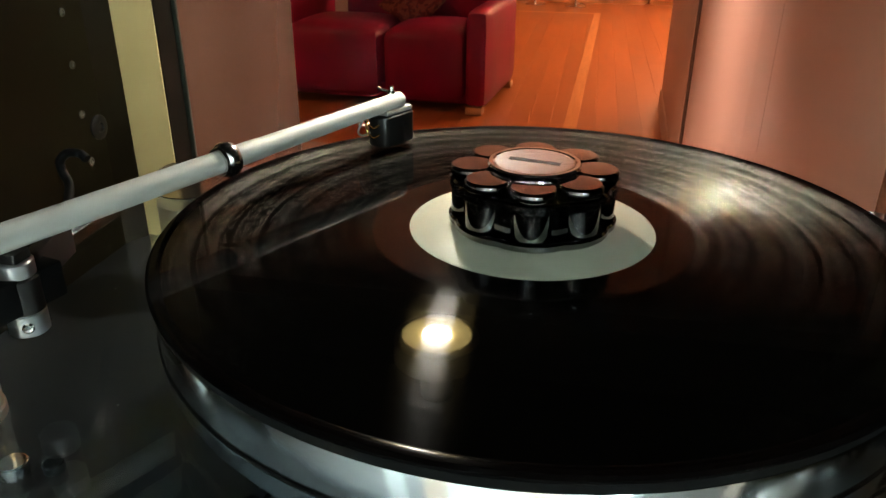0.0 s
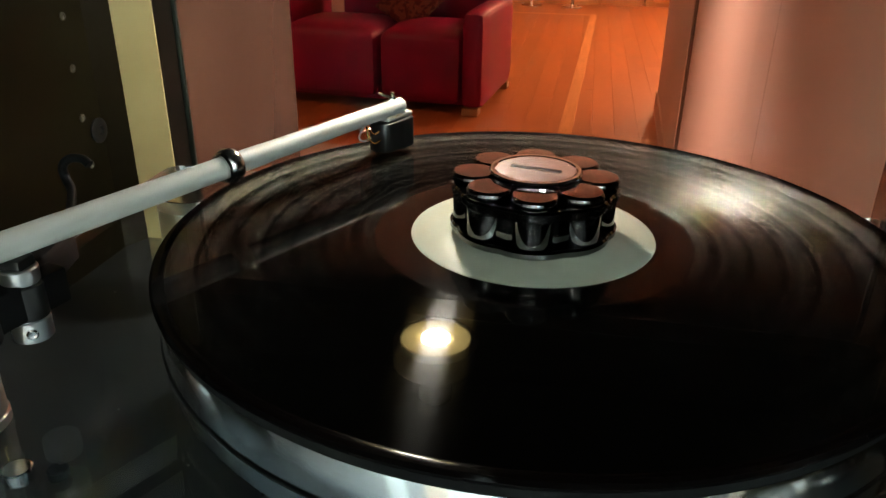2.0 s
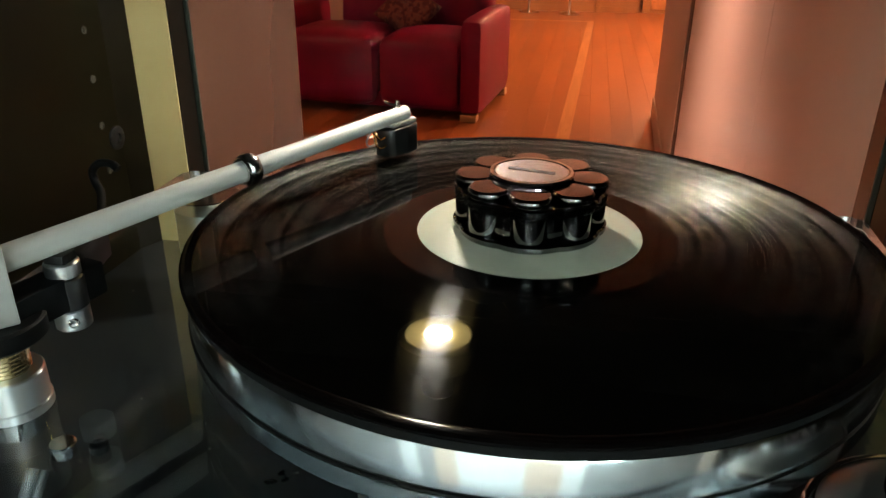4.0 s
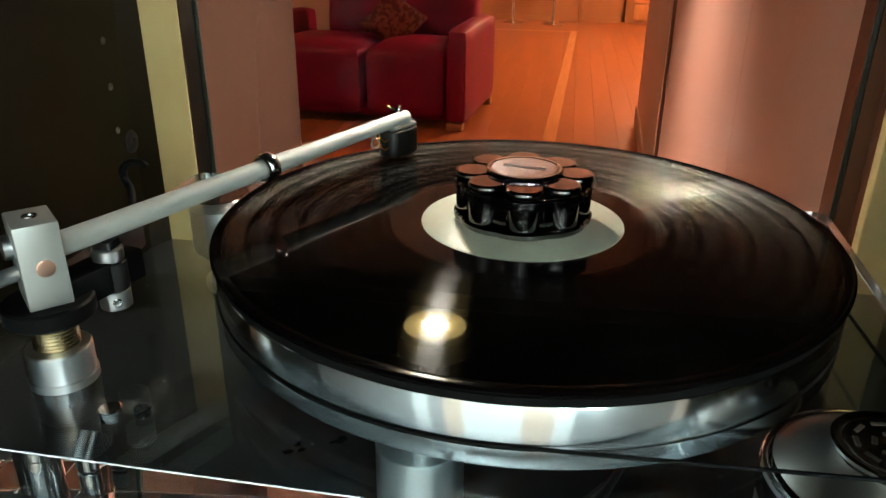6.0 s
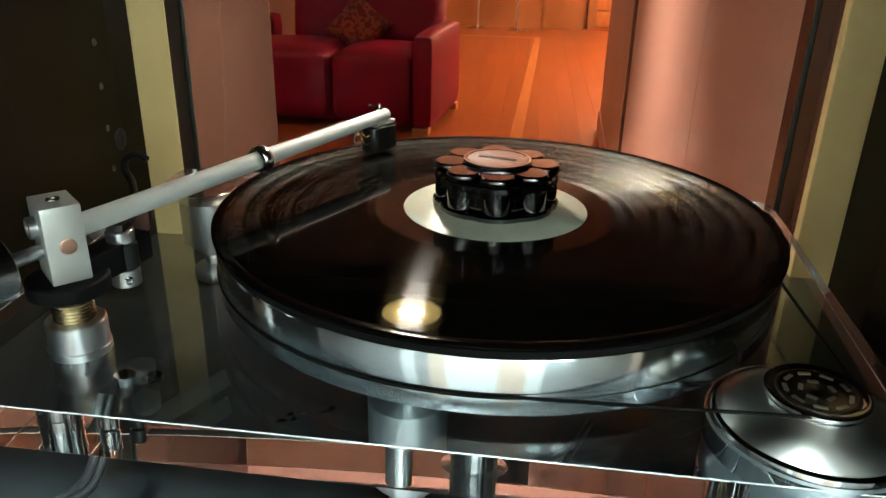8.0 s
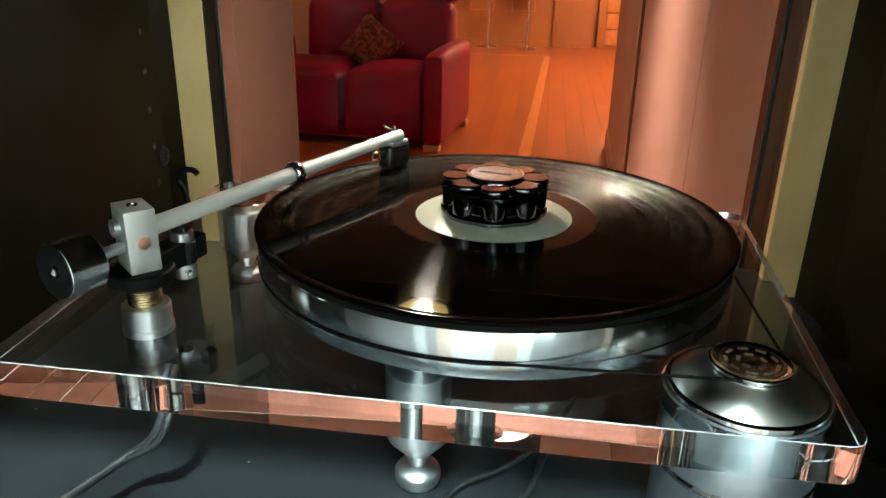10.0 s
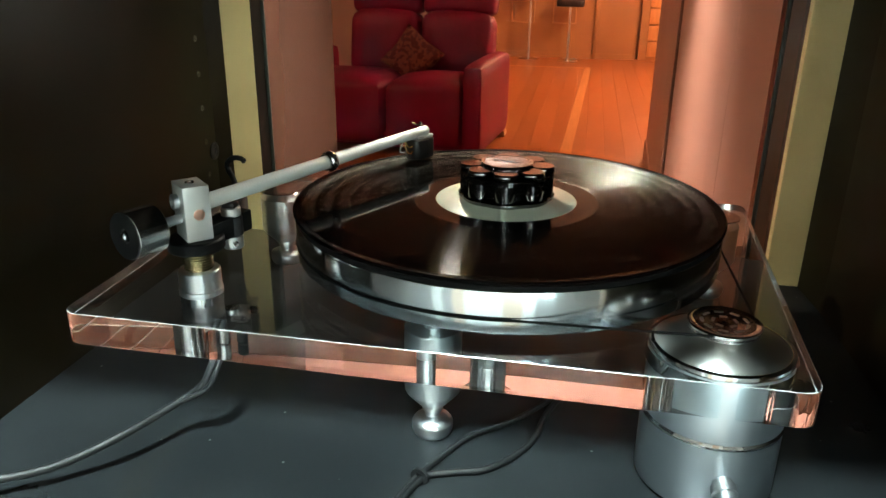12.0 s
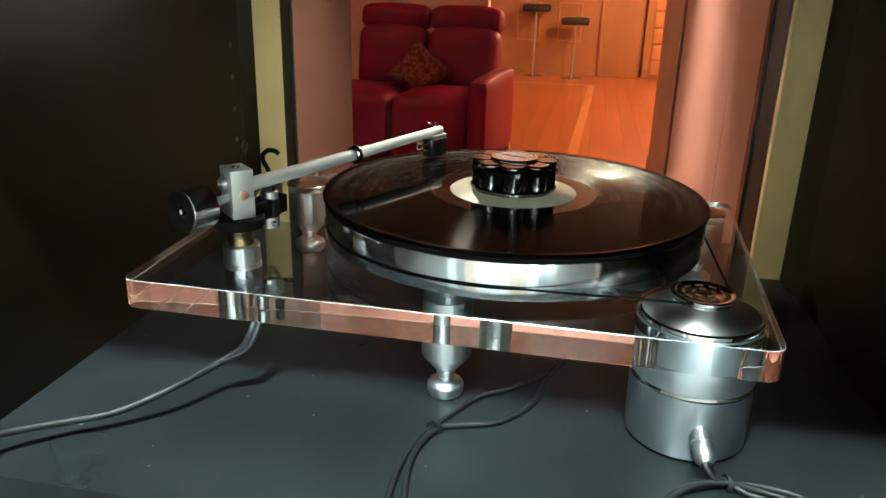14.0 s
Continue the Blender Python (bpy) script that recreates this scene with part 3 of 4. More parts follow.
part("rubber_base", lathe([(0, SHELF_Z + 0.0001), (MR - 0.002, SHELF_Z + 0.0001), (MR - 0.002, SHELF_Z + 0.0021), (0, SHELF_Z + 0.0021)], 64, MX, MY), M_RUBBER, motor, "black rubber base ring")
part("motor_band", lathe([(MR - 0.001, -0.0792), (MR + 0.0003, -0.0784), (MR + 0.0005, -0.0770), (MR - 0.0006, -0.0757), (MR - 0.001, -0.0757)], 96), M_CHROME, motor, "bright chamfered ring", at=Matrix.Translation((MX, MY, 0)))
part("motor_rim", lathe([(MR - 0.0018, -0.0356), (MR + 0.0002, -0.0372), (MR + 0.0003, -0.0362), (MR - 0.0002, -0.0346), (MR - 0.0012, -0.0340), (MR - 0.0026, -0.0341), (MR - 0.0026, -0.0352)], 96), M_CHROME, motor, "bright rolled top rim", at=Matrix.Translation((MX, MY, 0)))
tp = part("motor_top", lathe([(0, -0.0350), (0.0362, -0.0350), (0.0358, -0.0345), (0.0190, -0.0268), (0, -0.0266)], 96), M_MOTOR_TOP, motor, "dark turned top plate", at=Matrix.Translation((MX, MY, 0)))
pl = part("pulley", lathe([(0, -0.0265), (0.0176, -0.0265), (0.0188, -0.0260), (0.0188, -0.0252), (0.0174, -0.0247), (0.0172, -0.0238), (0.0194, -0.0236), (0.0198, -0.0228), (0.0198, -0.0220), (0.0190, -0.0213), (0.0165, -0.0215), (0.0158, -0.0221), (0.0030, -0.0221), (0, -0.0218)], 72), M_CHROME, motor, "polished stepped pulley", at=Matrix.Translation((MX, MY, 0)))
ptop = part("pulley_face", lathe([(0.0159, -0.0220), (0.0157, -0.0217), (0.0125, -0.0217), (0.0122, -0.0219), (0.0030, -0.0219), (0.0012, -0.0215), (0, -0.0215)], 64), M_PULLEY, pl, "dark turned pulley face")
ptop.matrix_parent_inverse = Matrix.Identity(4)
for count, rad, size in ((5, 0.0062, 0.0021), (9, 0.0120, 0.0026)):
    for k in range(count):
        a = 2 * math.pi * k / count + 0.3
        sl = part("pulley_slot", move(box(-size, size, -0.0009, 0.0009, -0.0219, -0.0215, 0.0002, 1), pose(rad * math.cos(a), rad * math.sin(a), 0, 0, 0, math.degrees(a) + 90)), M_SLOT, pl, "bright slot")
        sl.matrix_parent_inverse = Matrix.Identity(4)
GY = MY - MR
part("cable_gland", move(lathe([(0, -0.002), (0.0052, -0.002), (0.0052, 0.0015), (0.0062, 0.002), (0.0062, 0.006), (0.0050, 0.0065), (0.0050, 0.0085), (0.0058, 0.009), (0.0058, 0.0145), (0.0052, 0.0165), (0.0040, 0.0182), (0.0030, 0.0190), (0, 0.0190)], 12), pose(0.1385, GY + 0.0015, -0.0995, 112, 0, 6) @ Matrix.Scale(1.15, 4)), M_ALU_B, motor, "nickel cable gland")
COIL = -0.1192
part("motor_cable", join(
    sweep(spline([(0.1402, GY - 0.0165, -0.1068), (0.1412, GY - 0.0205, -0.1092), (0.1470, GY - 0.0225, -0.1150), (0.1540, -0.1845, -0.1165), (0.1640, -0.1905, -0.1190), (0.1800, -0.1960, COIL), (0.2020, -0.2080, COIL), (0.2060, -0.2300, COIL), (0.1800, -0.2440, COIL), (0.1400, -0.2400, COIL), (0.1180, -0.2220, COIL), (0.1240, -0.2000, COIL), (0.1400, -0.1880, COIL), (0.1540, -0.1825, COIL), (0.1740, -0.1815, COIL), (0.1960, -0.1880, COIL), (0.2120, -0.2100, COIL), (0.2080, -0.2380, COIL), (0.1820, -0.2520, COIL), (0.1360, -0.2480, COIL), (0.1120, -0.2240, COIL), (0.1180, -0.2060, COIL), (0.1350, -0.1930, -0.1160), (0.1530, -0.1870, -0.1160), (0.1760, -0.1870, COIL), (0.2160, -0.2000, COIL)], 8), 0.0021, 12),
    move(lathe([(0.0034, -0.0012), (0.0058, -0.0012), (0.0058, 0.0012), (0.0034, 0.0012)], 16), pose(0.1540, -0.1845, -0.1178, 90, 0, -80))), M_CABLE, motor, "black power cable coiled and tied")

# ---- record and weight ----
rec = empty("vinyl_record", 0, 0, -0.0022, label="black vinyl record with a plain cream label", category="record")
def grooves(r0, r1, pitch, depth, n=240):
    """Fine ridges with level flats between them; plain gaps between the tracks."""
    rng = random.Random(5)
    count = int(round((r1 - r0) / pitch))
    gaps = {16, 17, 18, 40, 41, 42, 43, 64, 65, 66, 87, 88, 89, 111, 112, 113, 136, 137, 138}
    profile, sorts, loud = [(r0, -0.0001)], [], 1.0
    for i in range(count):
        if i % 5 == 0:
            loud = rng.choice((0.45, 0.7, 1.0, 1.3, 1.6))
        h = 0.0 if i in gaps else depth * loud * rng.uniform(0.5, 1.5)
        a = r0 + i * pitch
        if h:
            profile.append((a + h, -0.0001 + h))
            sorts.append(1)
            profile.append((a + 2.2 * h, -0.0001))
            sorts.append(0)
        profile.append((a + pitch, -0.0001))
        sorts.append(0)
    verts = [(r * math.cos(2 * math.pi * k / n), r * math.sin(2 * math.pi * k / n), z) for r, z in profile for k in range(n)]
    faces, kinds = [], []
    for i, kind in enumerate(sorts):
        for k in range(n):
            q = (k + 1) % n
            faces.append((i * n + k, i * n + n + k, i * n + n + q, i * n + q))
            kinds.append(kind)
    me = bpy.data.meshes.new("grooves")
    me.from_pydata(verts, [], faces)
    bm = bmesh.new()
    bm.from_mesh(me)
    bm.faces.ensure_lookup_table()
    for f, kind in zip(bm.faces, kinds):
        f.material_index = kind
    bpy.data.meshes.remove(me)
    return bm


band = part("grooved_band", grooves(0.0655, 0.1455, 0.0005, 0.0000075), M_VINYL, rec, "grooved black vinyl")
# second slot: metal flanks that carry the painted glare
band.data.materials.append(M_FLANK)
part("disc_rim", lathe([(0.1455, -0.0001), (0.1470, 0.0002), (0.1495, 0.0002), (0.1505, -0.0006), (0.1505, -0.0014), (0.1495, -0.0022), (0, -0.0022)], 256), M_WAX, rec, "smooth raised lead-in rim")
part("run_out", lathe([(0.0495, -0.0001), (0.0655, -0.0001)], 160), M_RUNOUT, rec, "smooth run-out ring")
part("label", lathe([(0, 0.0004), (0.0495, 0.0004), (0.0502, 0.0000)], 160), M_LABEL, rec, "plain cream paper label")

clamp = empty("record_weight", 0, 0, 0.0005, label="glossy black record weight with eight round lobes and metal badge", category="record weight")
PUCK_TURN = 4.0


def lobed(z0, z1, base, amp, n=160, ch=0.0008):
    bm = bmesh.new()
    rings = []
    for z, inset in ((z0, ch), (z0 + ch, 0), (z1 - ch, 0), (z1, ch)):
        ring = []
        for k in range(n):
            a = 2 * math.pi * k / n
            r = base + amp * abs(math.cos(4 * (a - radians(PUCK_TURN)))) ** 0.8 - inset
            ring.append(bm.verts.new((r * math.cos(a), r * math.sin(a), z)))
        rings.append(ring)
    for a, b in zip(rings, rings[1:]):
        for k in range(n):
            bm.faces.new((a[k], a[(k + 1) % n], b[(k + 1) % n], b[k]))
    bm.faces.new(rings[0][::-1])
    bm.faces.new(rings[-1])
    return bm


part("lower_ring", lobed(0.0026, 0.0060, 0.0326, 0.0016), M_GLOSS, clamp, "glossy black scalloped ring")
part("core", cyl(0.0285, 0.0067, 0.0210, 0, 0), M_GLOSS, clamp)
part("upper_ring", lobed(0.0172, 0.0219, 0.0324, 0.0014), M_GLOSS, clamp, "glossy black scalloped ring")
for k in range(8):
    a = 2 * math.pi * k / 8 + radians(PUCK_TURN)
    cx, cy = 0.0246 * math.cos(a), 0.0246 * math.sin(a)
    part("lobe_post", cyl(0.0081, 0.0062, 0.0224, 1.02 * cx, 1.02 * cy, 0.0004, 28), M_GLOSS, clamp)
    lobe = part("lobe", lathe([(0, 0.0218), (0.0088, 0.0218), (0.0092, 0.0224), (0.0092, 0.0244), (0.0088, 0.0252), (0.0086, 0.0254), (0, 0.0254)], 36, cx, cy), M_GLOSS, clamp)
    part("lobe_cap", lathe([(0.0085, 0.0254), (0.0082, 0.0258), (0, 0.0259)], 36, cx, cy), M_CAPS, lobe, "polished dark metal cap")
    part("stud", lathe([(0, 0.0006), (0.0045, 0.0006), (0.0050, 0.0012), (0.0050, 0.0022), (0.0044, 0.0027), (0, 0.0027)], 24, 0.94 * cx, 0.94 * cy), M_BRASS, clamp, "small metal stud under the weight")
badge = part("badge", lathe([(0, 0.0255), (0.0183, 0.0260), (0.0186, 0.0270), (0.0181, 0.0279), (0.0168, 0.0279), (0.0162, 0.0274), (0, 0.0274)], 72), M_CHROME, clamp, "round chrome badge")
part("badge_face", lathe([(0.0161, 0.0275), (0.0159, 0.0277), (0, 0.0277)], 64), M_BADGE, badge, "brushed metal badge face")
part("badge_bar", move(box(-0.0105, 0.0105, -0.0014, 0.0014, 0.0277, 0.0279), pose(0, 0, 0, 0, 0, -12)), mat("badge_ink", (0.06, 0.05, 0.05), 0.4, 0.5), badge, "dark printed bar")

# ---- cables on the shelf ----
c1 = part("signal_cable", join(
    sweep(spline([(-0.160, -0.135, -0.0605), (-0.1605, -0.146, -0.0720), (-0.1660, -0.151, -0.0850), (-0.1789, -0.1560, -0.0945), (-0.2010, -0.1905, -0.1010), (-0.2283, -0.2125, -0.1090), (-0.2548, -0.2310, -0.1090), (-0.2761, -0.2527, -0.1060), (-0.2820, -0.2715, -0.1030)], 10), 0.0026, 14),
    sweep(spline([(-0.156, -0.135, -0.0605), (-0.1565, -0.147, -0.0725), (-0.1620, -0.153, -0.0855), (-0.1780, -0.1575, -0.0945)], 8), 0.0018, 10)), M_CABLE, None)
tagged(c1, label="grey-black signal cable drooping to the shelf", category="cable")
c2 = part("power_cable", join(
    sweep(spline([(0.060, -0.040, -0.1190), (0.042, -0.085, -0.1190), (0.034, -0.120, -0.1190), (0.0130, -0.1495, -0.1190), (-0.0100, -0.1590, -0.1190), (-0.0245, -0.1670, -0.1190), (-0.0330, -0.1940, -0.1190), (-0.0315, -0.2250, -0.1190), (-0.0230, -0.2600, -0.1190)], 10), 0.0020, 12),
    sweep(spline([(0.050, -0.060, -0.1190), (0.020, -0.1000, -0.1190), (-0.004, -0.1210, -0.1190), (-0.0190, -0.1480, -0.1190), (-0.0285, -0.1680, -0.1190), (-0.0375, -0.1980, -0.1190), (-0.0385, -0.2300, -0.1190), (-0.0360, -0.2600, -0.1190)], 10), 0.0018, 12),
    move(lathe([(0.0030, -0.0012), (0.0056, -0.0012), (0.0056, 0.0012), (0.0030, 0.0012)], 16), pose(-0.0262, -0.1672, -0.1183, 90, 0, -15))), M_CABLE, None)
tagged(c2, label="pair of thin black cables held with a tie", category="cable")

# ---- lounge beyond the glass ----
ROOM_L, ROOM_R, ROOM_Y = -3.2, 1.9, 9.75
floor = structure("floor", box(ROOM_L, ROOM_R, -3.2, ROOM_Y, FLOOR_Z - 0.12, FLOOR_Z - 0.004), M_DARKWOOD, "polished reddish jarrah board floor")
structure("room_ceiling", box(ROOM_L, ROOM_R, -3.2, ROOM_Y, 1.45, 1.55), M_CEIL, "white plaster ceiling")
structure("wall_north", box(ROOM_L, ROOM_R, ROOM_Y, ROOM_Y + 0.1, FLOOR_Z, 1.45), M_KITCHEN, "warm brown kitchen wall")
structure("wall_west", box(ROOM_L - 0.1, ROOM_L, -3.2, ROOM_Y, FLOOR_Z, 1.45), M_CREAM, "cream painted wall")
structure("wall_east", box(ROOM_R, ROOM_R + 0.1, -3.2, ROOM_Y, FLOOR_Z, 1.45), M_CREAM, "cream painted wall")
# unseen wall in light and dark strips, added as bands for the platter's reflection
for nm, x0, x1, m in (("wall_south_a", ROOM_L, -0.75, M_DIM), ("wall_south_f", -0.75, -0.60, M_BRIGHT), ("wall_south_g", -0.60, -0.46, M_DIM), ("wall_south_h", -0.46, -0.30, M_CREAM), ("wall_south_b", -0.30, 0.16, M_BRIGHT), ("wall_south_c", 0.16, 0.42, M_CREAM), ("wall_south_d", 0.42, 0.58, M_BRIGHT), ("wall_south_e", 0.58, ROOM_R, M_DIM)):
    structure(nm, box(x0, x1, -1.6, -1.5, FLOOR_Z, 1.45), m, "unseen room wall, strips toned to band the platter rim")
# unseen floor sheet, its grey set for the bounce onto the turntable
structure("floor_front", box(ROOM_L, ROOM_R, -1.5, -0.2, FLOOR_Z - 0.003, FLOOR_Z + 0.006), M_BOUNCE, "unseen grey floor sheet added to set the bounce light")
# wall that carries the cabinet
for nm, x0, x1, z0, z1 in (("wall_carrier_a", ROOM_L, -0.326, FLOOR_Z, 1.45), ("wall_carrier_b", 0.296, ROOM_R, FLOOR_Z, 1.45), ("wall_carrier_c", -0.326, 0.296, FLOOR_Z, SHELF_Z - 0.026), ("wall_carrier_d", -0.326, 0.296, 0.221, 1.45)):
    structure(nm, box(x0, x1, -0.20, 0.24, z0, z1), M_CREAM, "cream painted partition wall")
# unseen sheet added so the slab's front edge picks up pink
structure("floor_near", prism([(ROOM_L, 0.2405), (0.32, 0.2405), (0.415, 3.30), (ROOM_L, 3.30)], FLOOR_Z - 0.0035, FLOOR_Z + 0.004), M_PINK_SHEET, "unseen pink sheet added to tint the plinth's front edge")
# varnished jamb beside the pane
structure("jamb_left", box(-0.3255, -0.2705, 0.2085, 0.425, FLOOR_Z, 1.45), M_SIDE, "varnished reddish-brown side panel", )


def wx(y):
    return 0.325 + 0.03 * y


structure("wall_passage", prism([(wx(0.241), 0.241), (wx(4.4), 4.4), (wx(4.4) + 0.12, 4.4), (wx(0.241) + 0.12, 0.241)], FLOOR_Z, 1.45, 0.0), M_CREAM, "cream painted passage wall")
structure("pilaster", prism([(wx(2.87) - 0.008, 2.87), (wx(4.41) - 0.003, 4.412), (wx(4.41) + 0.1, 4.412), (wx(2.87) + 0.05, 2.87)], FLOOR_Z, 1.448, 0.004), M_CREAM, "cream painted projecting wall corner")
structure("door_casing", prism([(wx(1.26) - 0.001, 1.26), (wx(1.40) - 0.010, 1.40), (wx(1.59) - 0.012, 1.59), (wx(1.59) + 0.02, 1.59), (wx(1.26) + 0.02, 1.26)], FLOOR_Z, 1.448, 0.003), M_CREAM, "cream painted door casing")
# thin brown strips stand in for the shadow lines beside the trim
for nm, y0, y1, out in (("trim_joint_near", 1.5905, 1.640, 0.0035), ("trim_joint_far", 2.77, 2.868, 0.0035)):
    structure(nm, prism([(wx(y0) - out, y0), (wx(y1) - out, y1), (wx(y1) + 0.02, y1), (wx(y0) + 0.02, y0)], FLOOR_Z, 1.447), M_TRIM_SHADE, "brown strip painted as the shadow line beside the cream trim")
structure("baseboard", prism([(wx(2.86) - 0.018, 2.86), (wx(4.42) - 0.012, 4.425), (wx(4.42) + 0.05, 4.425), (wx(2.86), 2.86)], FLOOR_Z, FLOOR_Z + 0.12, 0.004), M_CREAM, "cream painted skirting board")

structure("wall_behind_sofa", box(ROOM_L, -0.76, 5.25, 5.37, FLOOR_Z, 1.45), M_CREAM, "salmon-lit cream wall behind the sofa")
# sofa
SP = pose(-0.56, 4.01, FLOOR_Z, 0, 0, -5.0)
sofa = empty("sofa", -0.9, 4.4, FLOOR_Z, label="red leather reclining sofa with high padded backs", category="sofa")


def puff(x0, x1, y0, y1, z0, z1, r, crown=0.0):
    """A padded block: rounded edges and a slightly crowned top and front."""
    bm = box(x0, x1, y0, y1, z0, z1)
    bmesh.ops.subdivide_edges(bm, edges=bm.edges[:], cuts=7, use_grid_fill=True)
    cx, cy, cz = (x0 + x1) / 2, (y0 + y1) / 2, (z0 + z1) / 2
    hx, hy, hz = (x1 - x0) / 2, (y1 - y0) / 2, (z1 - z0) / 2
    for v in bm.verts:
        d = Vector((v.co.x - cx, v.co.y - cy, v.co.z - cz))
        i = Vector((max(-hx + r, min(hx - r, d.x)), max(-hy + r, min(hy - r, d.y)), max(-hz + r, min(hz - r, d.z))))
        e = d - i
        if e.length > 1e-6:
            e = e.normalized() * r
        d = i + e
        u, w, q = d.x / hx, d.y / hy, d.z / hz
        if q > 0.5:
            d.z += crown * (1 - u * u) * (1 - w * w)
        if w < -0.5:
            d.y -= crown * 0.6 * (1 - u * u) * (1 - q * q)
        v.co = Vector((cx, cy, cz)) + d
    return bm


for k in range(2):
    x1 = -0.135 - 0.530 * k
    part("seat_cushion", move(puff(x1 - (0.522 if k == 0 else 0.64), x1, 0.0, 0.62, 0.05, 0.470, 0.075, 0.032), SP), M_LEATHER, sofa)
    x1 = -0.088 - 0.515 * k
    part("backrest", move(move(puff(x1 - 0.508, x1, -0.11, 0.11, 0.0, 0.42, 0.07, 0.05), pose(0, 0.66, 0.42, -8, 0, 0)), SP), M_LEATHER, sofa)
    part("headrest", move(move(puff(x1 - 0.508, x1, -0.10, 0.09, 0.0, 0.165, 0.06, 0.015), pose(0, 0.745, 0.825, -6, 0, 0)), SP), M_LEATHER, sofa)
for x1 in (0.0, -1.30):
    part("armrest", move(puff(x1 - 0.140, x1, -0.02, 0.88, 0.045, 0.592, 0.045, 0.012), SP), M_LEATHER, sofa)
part("base", move(box(-1.40, -0.02, 0.06, 0.80, 0.045, 0.14, 0.01), SP), M_LEATHER, sofa)
for fx, fy in ((-0.08, 0.035), (-0.06, 0.80), (-1.37, 0.04)):
    part("sofa_foot", move(box(fx - 0.05, fx + 0.05, fy - 0.04, fy + 0.04, 0.0005, 0.046, 0.006), SP), M_FOOTWOOD, sofa, "pale wooden block foot")


def pillow(w, t):
    bm = bmesh.new()
    bmesh.ops.create_grid(bm, x_segments=14, y_segments=14, size=1)
    top = bm.verts[:]
    geom = bmesh.ops.duplicate(bm, geom=bm.faces[:])["geom"]
    low = {v for v in geom if isinstance(v, bmesh.types.BMVert)}
    for v in bm.verts:
        u, s = v.co.x, v.co.y
        h = t * (max(0, 1 - u ** 4) * max(0, 1 - s ** 4)) ** 0.5
        pinch = 1 - 0.10 * (1 - abs(u * s))
        v.co = (u * w * pinch, s * w * pinch, -h if v in low else h)
    bmesh.ops.remove_doubles(bm, verts=bm.verts[:], dist=0.0005)
    return bm


cush = part("cushion", move(pillow(0.155, 0.05), SP @ pose(-0.585, 0.42, 0.575, 70, 38, 6)), M_CUSHION, None)
tagged(cush, label="brown and red patterned cushion leaning on the sofa back", category="cushion")

# kitchen: island front with panels, post, drawers, stools
ky = 9.62
isl = empty("kitchen_island", -0.4, ky, FLOOR_Z, label="warm brown panelled kitchen counter front", category="counter")
part("island_body", box(-2.2, 0.60, ky, ky + 0.1, FLOOR_Z + 0.001, 0.02), M_KITCHEN, isl, smooth=False)
part("kickboard", box(-2.2, 0.60, ky - 0.012, ky, FLOOR_Z + 0.001, FLOOR_Z + 0.07), M_KITCHEN, isl, "plain kickboard", smooth=False)
part("corner_post", box(0.085, 0.135, ky - 0.035, ky - 0.001, FLOOR_Z + 0.001, 0.02, 0.006), M_KITCHEN, isl)
for px in (-0.98, -0.45):
    for x0, x1, z0, z1 in ((px, px + 0.30, -0.60, -0.59), (px, px + 0.30, -0.13, -0.12), (px, px + 0.012, -0.60, -0.12), (px + 0.288, px + 0.30, -0.60, -0.12)):
        part("panel_bead", box(x0, x1, ky - 0.014, ky - 0.001, z0, z1, 0.002), M_INLAY, isl)
drw = empty("drawer_unit", 0.85, ky, FLOOR_Z, label="warm brown drawer unit", category="cabinet")
part("body", box(0.66, 1.5, ky + 0.02, ky + 0.12, FLOOR_Z + 0.001, 0.02), M_KITCHEN, drw, smooth=False)
for k in range(5):
    part("drawer", box(0.76, 1.2, ky - 0.004, ky + 0.019, -0.98 + k * 0.2, -0.80 + k * 0.2, 0.006), M_INLAY, drw)


def stool(x, y, h):
    s = empty("bar_stool", 0, 0, 0, label="bar stool with a black seat on a chrome stem", category="stool", group="bar stools at the counter")
    part("seat", box(-0.17, 0.17, -0.16, 0.16, h - 0.10, h - 0.015, 0.025, 3), M_SEAT, s, "black padded seat")
    part("stem", lathe([(0, 0.02), (0.022, 0.02), (0.018, 0.06), (0.018, h - 0.102), (0, h - 0.102)], 20), M_CHROME, s)
    part("base", lathe([(0, 0.0005), (0.13, 0.0005), (0.13, 0.008), (0.05, 0.03), (0, 0.034)], 32), M_CHROME, s)
    s.matrix_basis = pose(x, y, FLOOR_Z)
    return s


stool(-0.222, 9.30, 0.76)
tagged(stool(-0.72, 9.40, 0.90), label="raised bar stool with a black seat on a chrome stem")

# lamps of the rooms; fill, pendant and wall lamps are added, out of view
warm = glow("warm_lamp_glass", (1.0, 0.56, 0.43), WARM_W)
fill_glow = glow("fill_lamp_glass", (1.0, 0.53, 0.31), WARM_W * 0.02)
cool = glow("cool_lamp_glass", (0.74, 0.94, 0.92), COOL_W)


def downlight(x, y, z, r, m, label, recess=0.0):
    """A recessed lamp; a deep can keeps its light within a cone."""
    d = empty("ceiling_lamp", x, y, z, label=label, category="lamp", group=label)
    part("can", lathe([(r + 0.03, z), (r + 0.03, z - 0.012 - recess), (r + 0.01, z - 0.012 - recess), (r + 0.01, z - 0.001)], 32, x, y), M_BLACK, d)
    part("lens", lathe([(0, z - 0.002), (r, z - 0.002), (r, z - 0.008), (0, z - 0.008)], 32, x, y), m, d)


downlight(-0.02, 1.85, 1.449, 0.10, warm, "warm recessed ceiling lamp by the passage", 0.32)
# weak fill added off to the left for the sofa front
downlight(-2.3, 3.2, 1.449, 0.12, fill_glow, "dimmed warm ceiling lamp over the sofa")


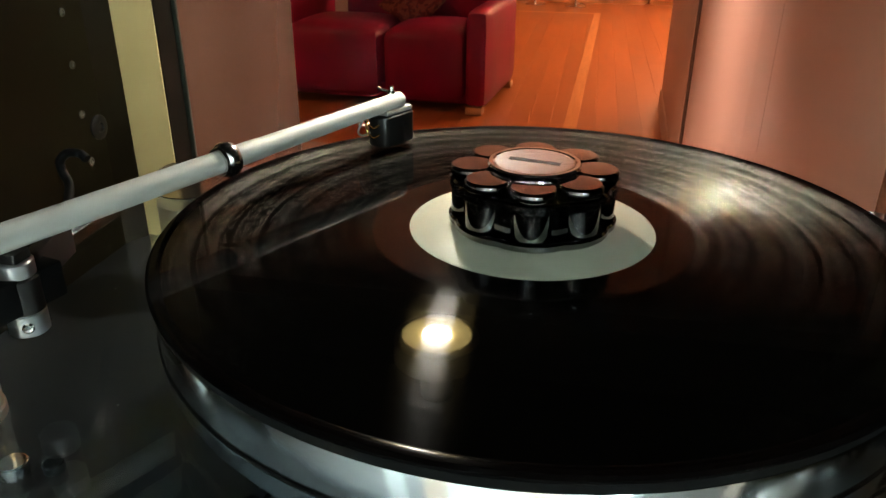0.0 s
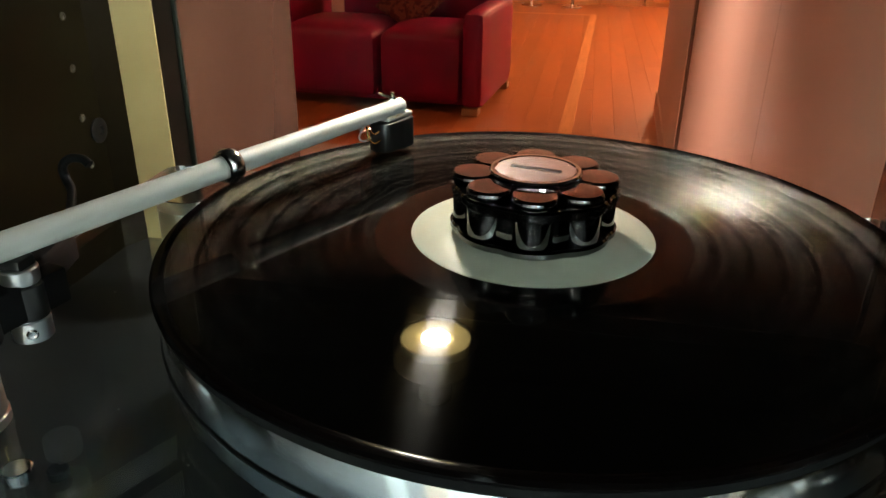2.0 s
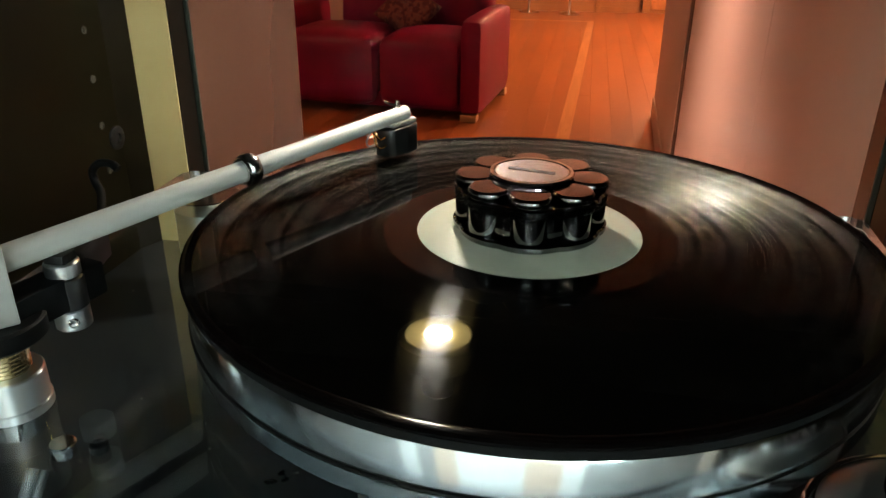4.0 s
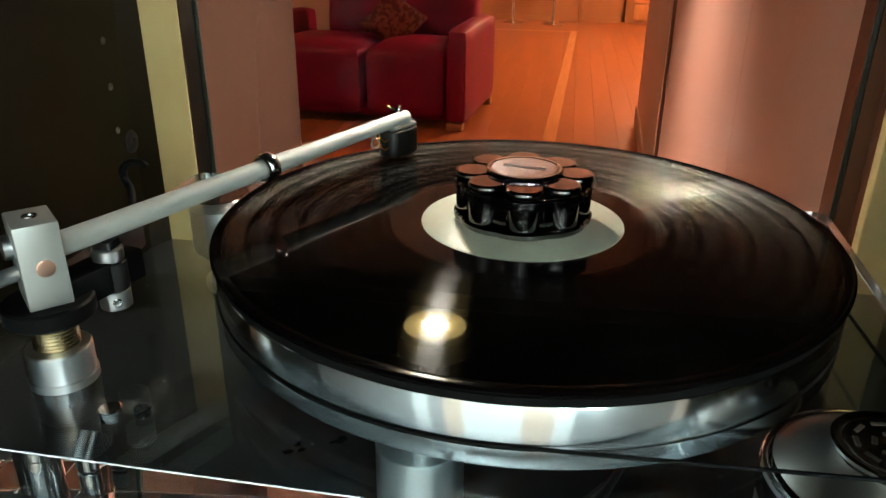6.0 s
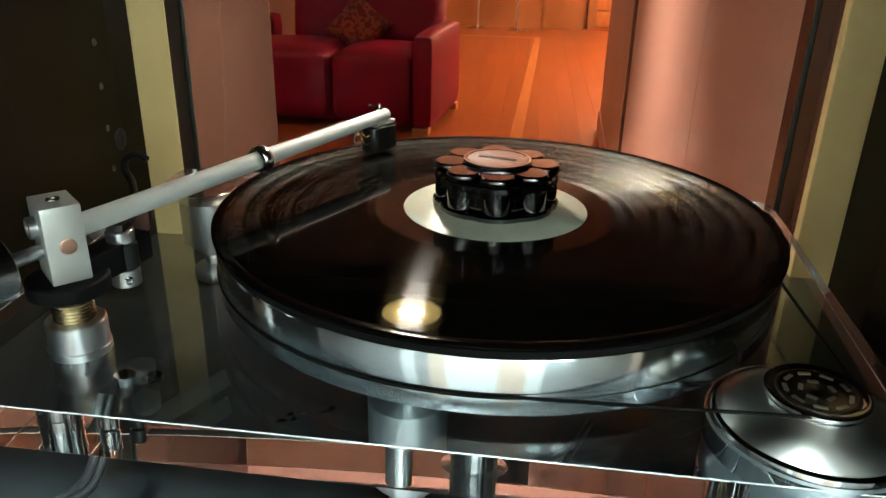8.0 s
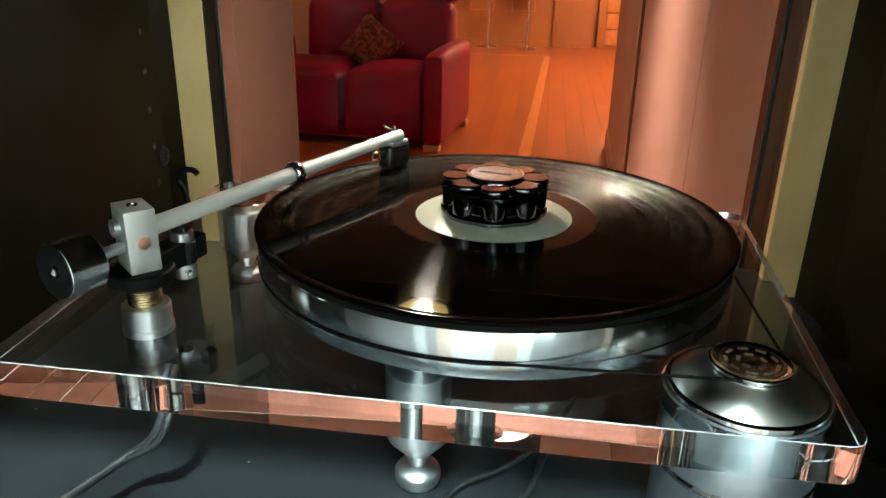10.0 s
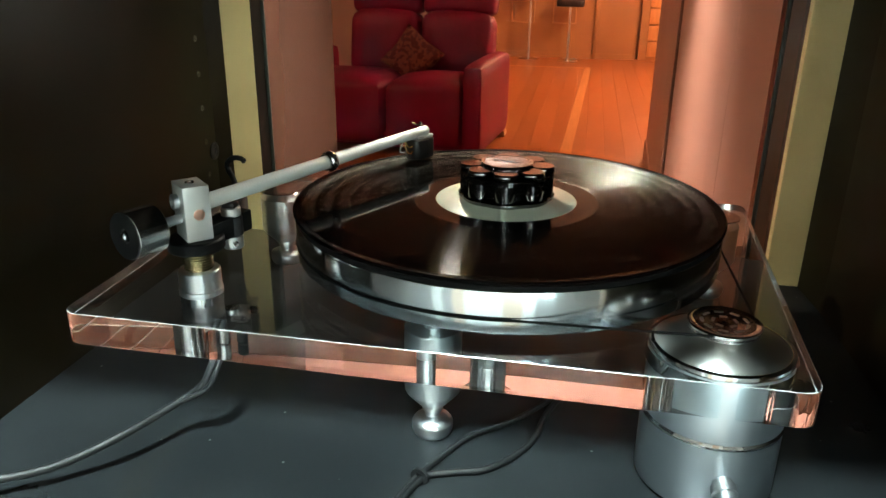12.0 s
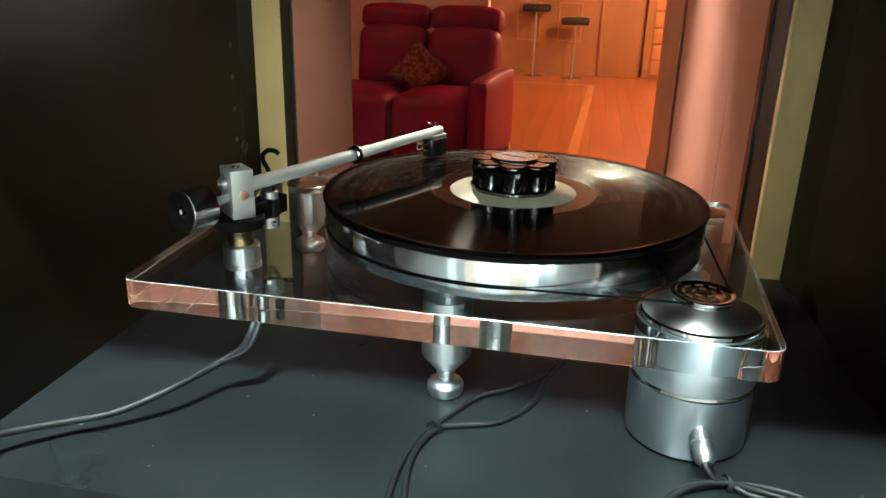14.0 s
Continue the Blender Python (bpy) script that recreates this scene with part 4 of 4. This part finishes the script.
# globes added behind the passage wall to brighten lounge floor and ceiling
def pendant(x, y, z, r):
    d = empty("pendant_lamp", x, y, z, label="unseen warm globe added to light the lounge", category="lamp", group="globe pendants in the lounge")
    part("cord", cyl(0.006, z + r, 1.449, x, y), M_BLACK, d)
    part("globe", lathe([(0, z - r)] + [(r * math.sin(math.pi * k / 16), z - r * math.cos(math.pi * k / 16)) for k in range(1, 16)] + [(0, z + r)], 32, x, y), globe_glass, d)


globe_glass = glow("globe_glass", (1.0, 0.53, 0.31), WARM_W * 0.125)
pendant(1.30, 5.7, 1.00, 0.12)
pendant(1.15, 8.0, 1.00, 0.12)
downlight(-0.12, -0.85, 1.449, 0.09, cool, "cool recessed ceiling lamp in the listening room", 0.13)


def wall_lamp(x, z, r):
    """An unseen globe on a short south wall bracket, added for frontal light."""
    y = -1.5
    d = empty("wall_lamp", x, y, z, label="unseen cool globe lamp added for low frontal light", category="lamp", group="wall lamps in the listening room")
    part("bracket", move(lathe([(0, 0), (0.05, 0), (0.05, 0.012), (0.012, 0.016), (0.012, 0.06), (0, 0.06)], 24), pose(x, y, z, -90, 0, 0)), M_ALU_B, d)
    part("globe", lathe([(0, z - r)] + [(r * math.sin(math.pi * k / 14), z - r * math.cos(math.pi * k / 14)) for k in range(1, 14)] + [(0, z + r)], 28, x, y + 0.06 + r), globe_cool, d)


globe_cool = glow("cool_globe_glass", (0.73, 0.94, 0.92), COOL_W * 0.024)
# added globes stand right so the cabinet side shades the right strip
wall_lamp(0.47, 0.36, 0.07)
wall_lamp(0.70, 0.36, 0.07)

# ---- floor boards ----
def plank(w, l):
    return finish("floor_board", box(-w / 2, w / 2, -l / 2, l / 2, -0.004, 0.0, 0.0006, 1), M_BOARD, False)


BW, BLEN = 0.128, 3.4
board = plank(BW - 0.0005, BLEN - 0.001)
for i in range(32):
    x = -2.55 + BW * i
    for j in range(5):
        y = 0.2 + BLEN * j - (i * 1.37) % 3.0
        if y - BLEN / 2 > 9.6 or (y + BLEN / 2 < 3.2 and x < 0.3) or y - BLEN / 2 < -1.4:
            continue
        ob = new("floor_board", board)
        ob.parent = floor
        ob.location = (x, y, FLOOR_Z)
inl = finish("inlay_board", box(-0.038, 0.038, -4.6, 4.6, -0.004, 0.0006, 0.001, 1), M_INLAY, False)
ob = new("inlay_board", inl)
ob.parent, ob.location, ob.rotation_euler = floor, (-0.062, 4.16, FLOOR_Z), (0, 0, radians(-1.35))
inl2 = finish("inlay_board", box(-1.3, 0, -0.038, 0.038, -0.004, 0.0010, 0.001, 1), M_INLAY, False)
ob = new("inlay_board", inl2)
ob.parent, ob.location = floor, (0.085, 8.69, FLOOR_Z)
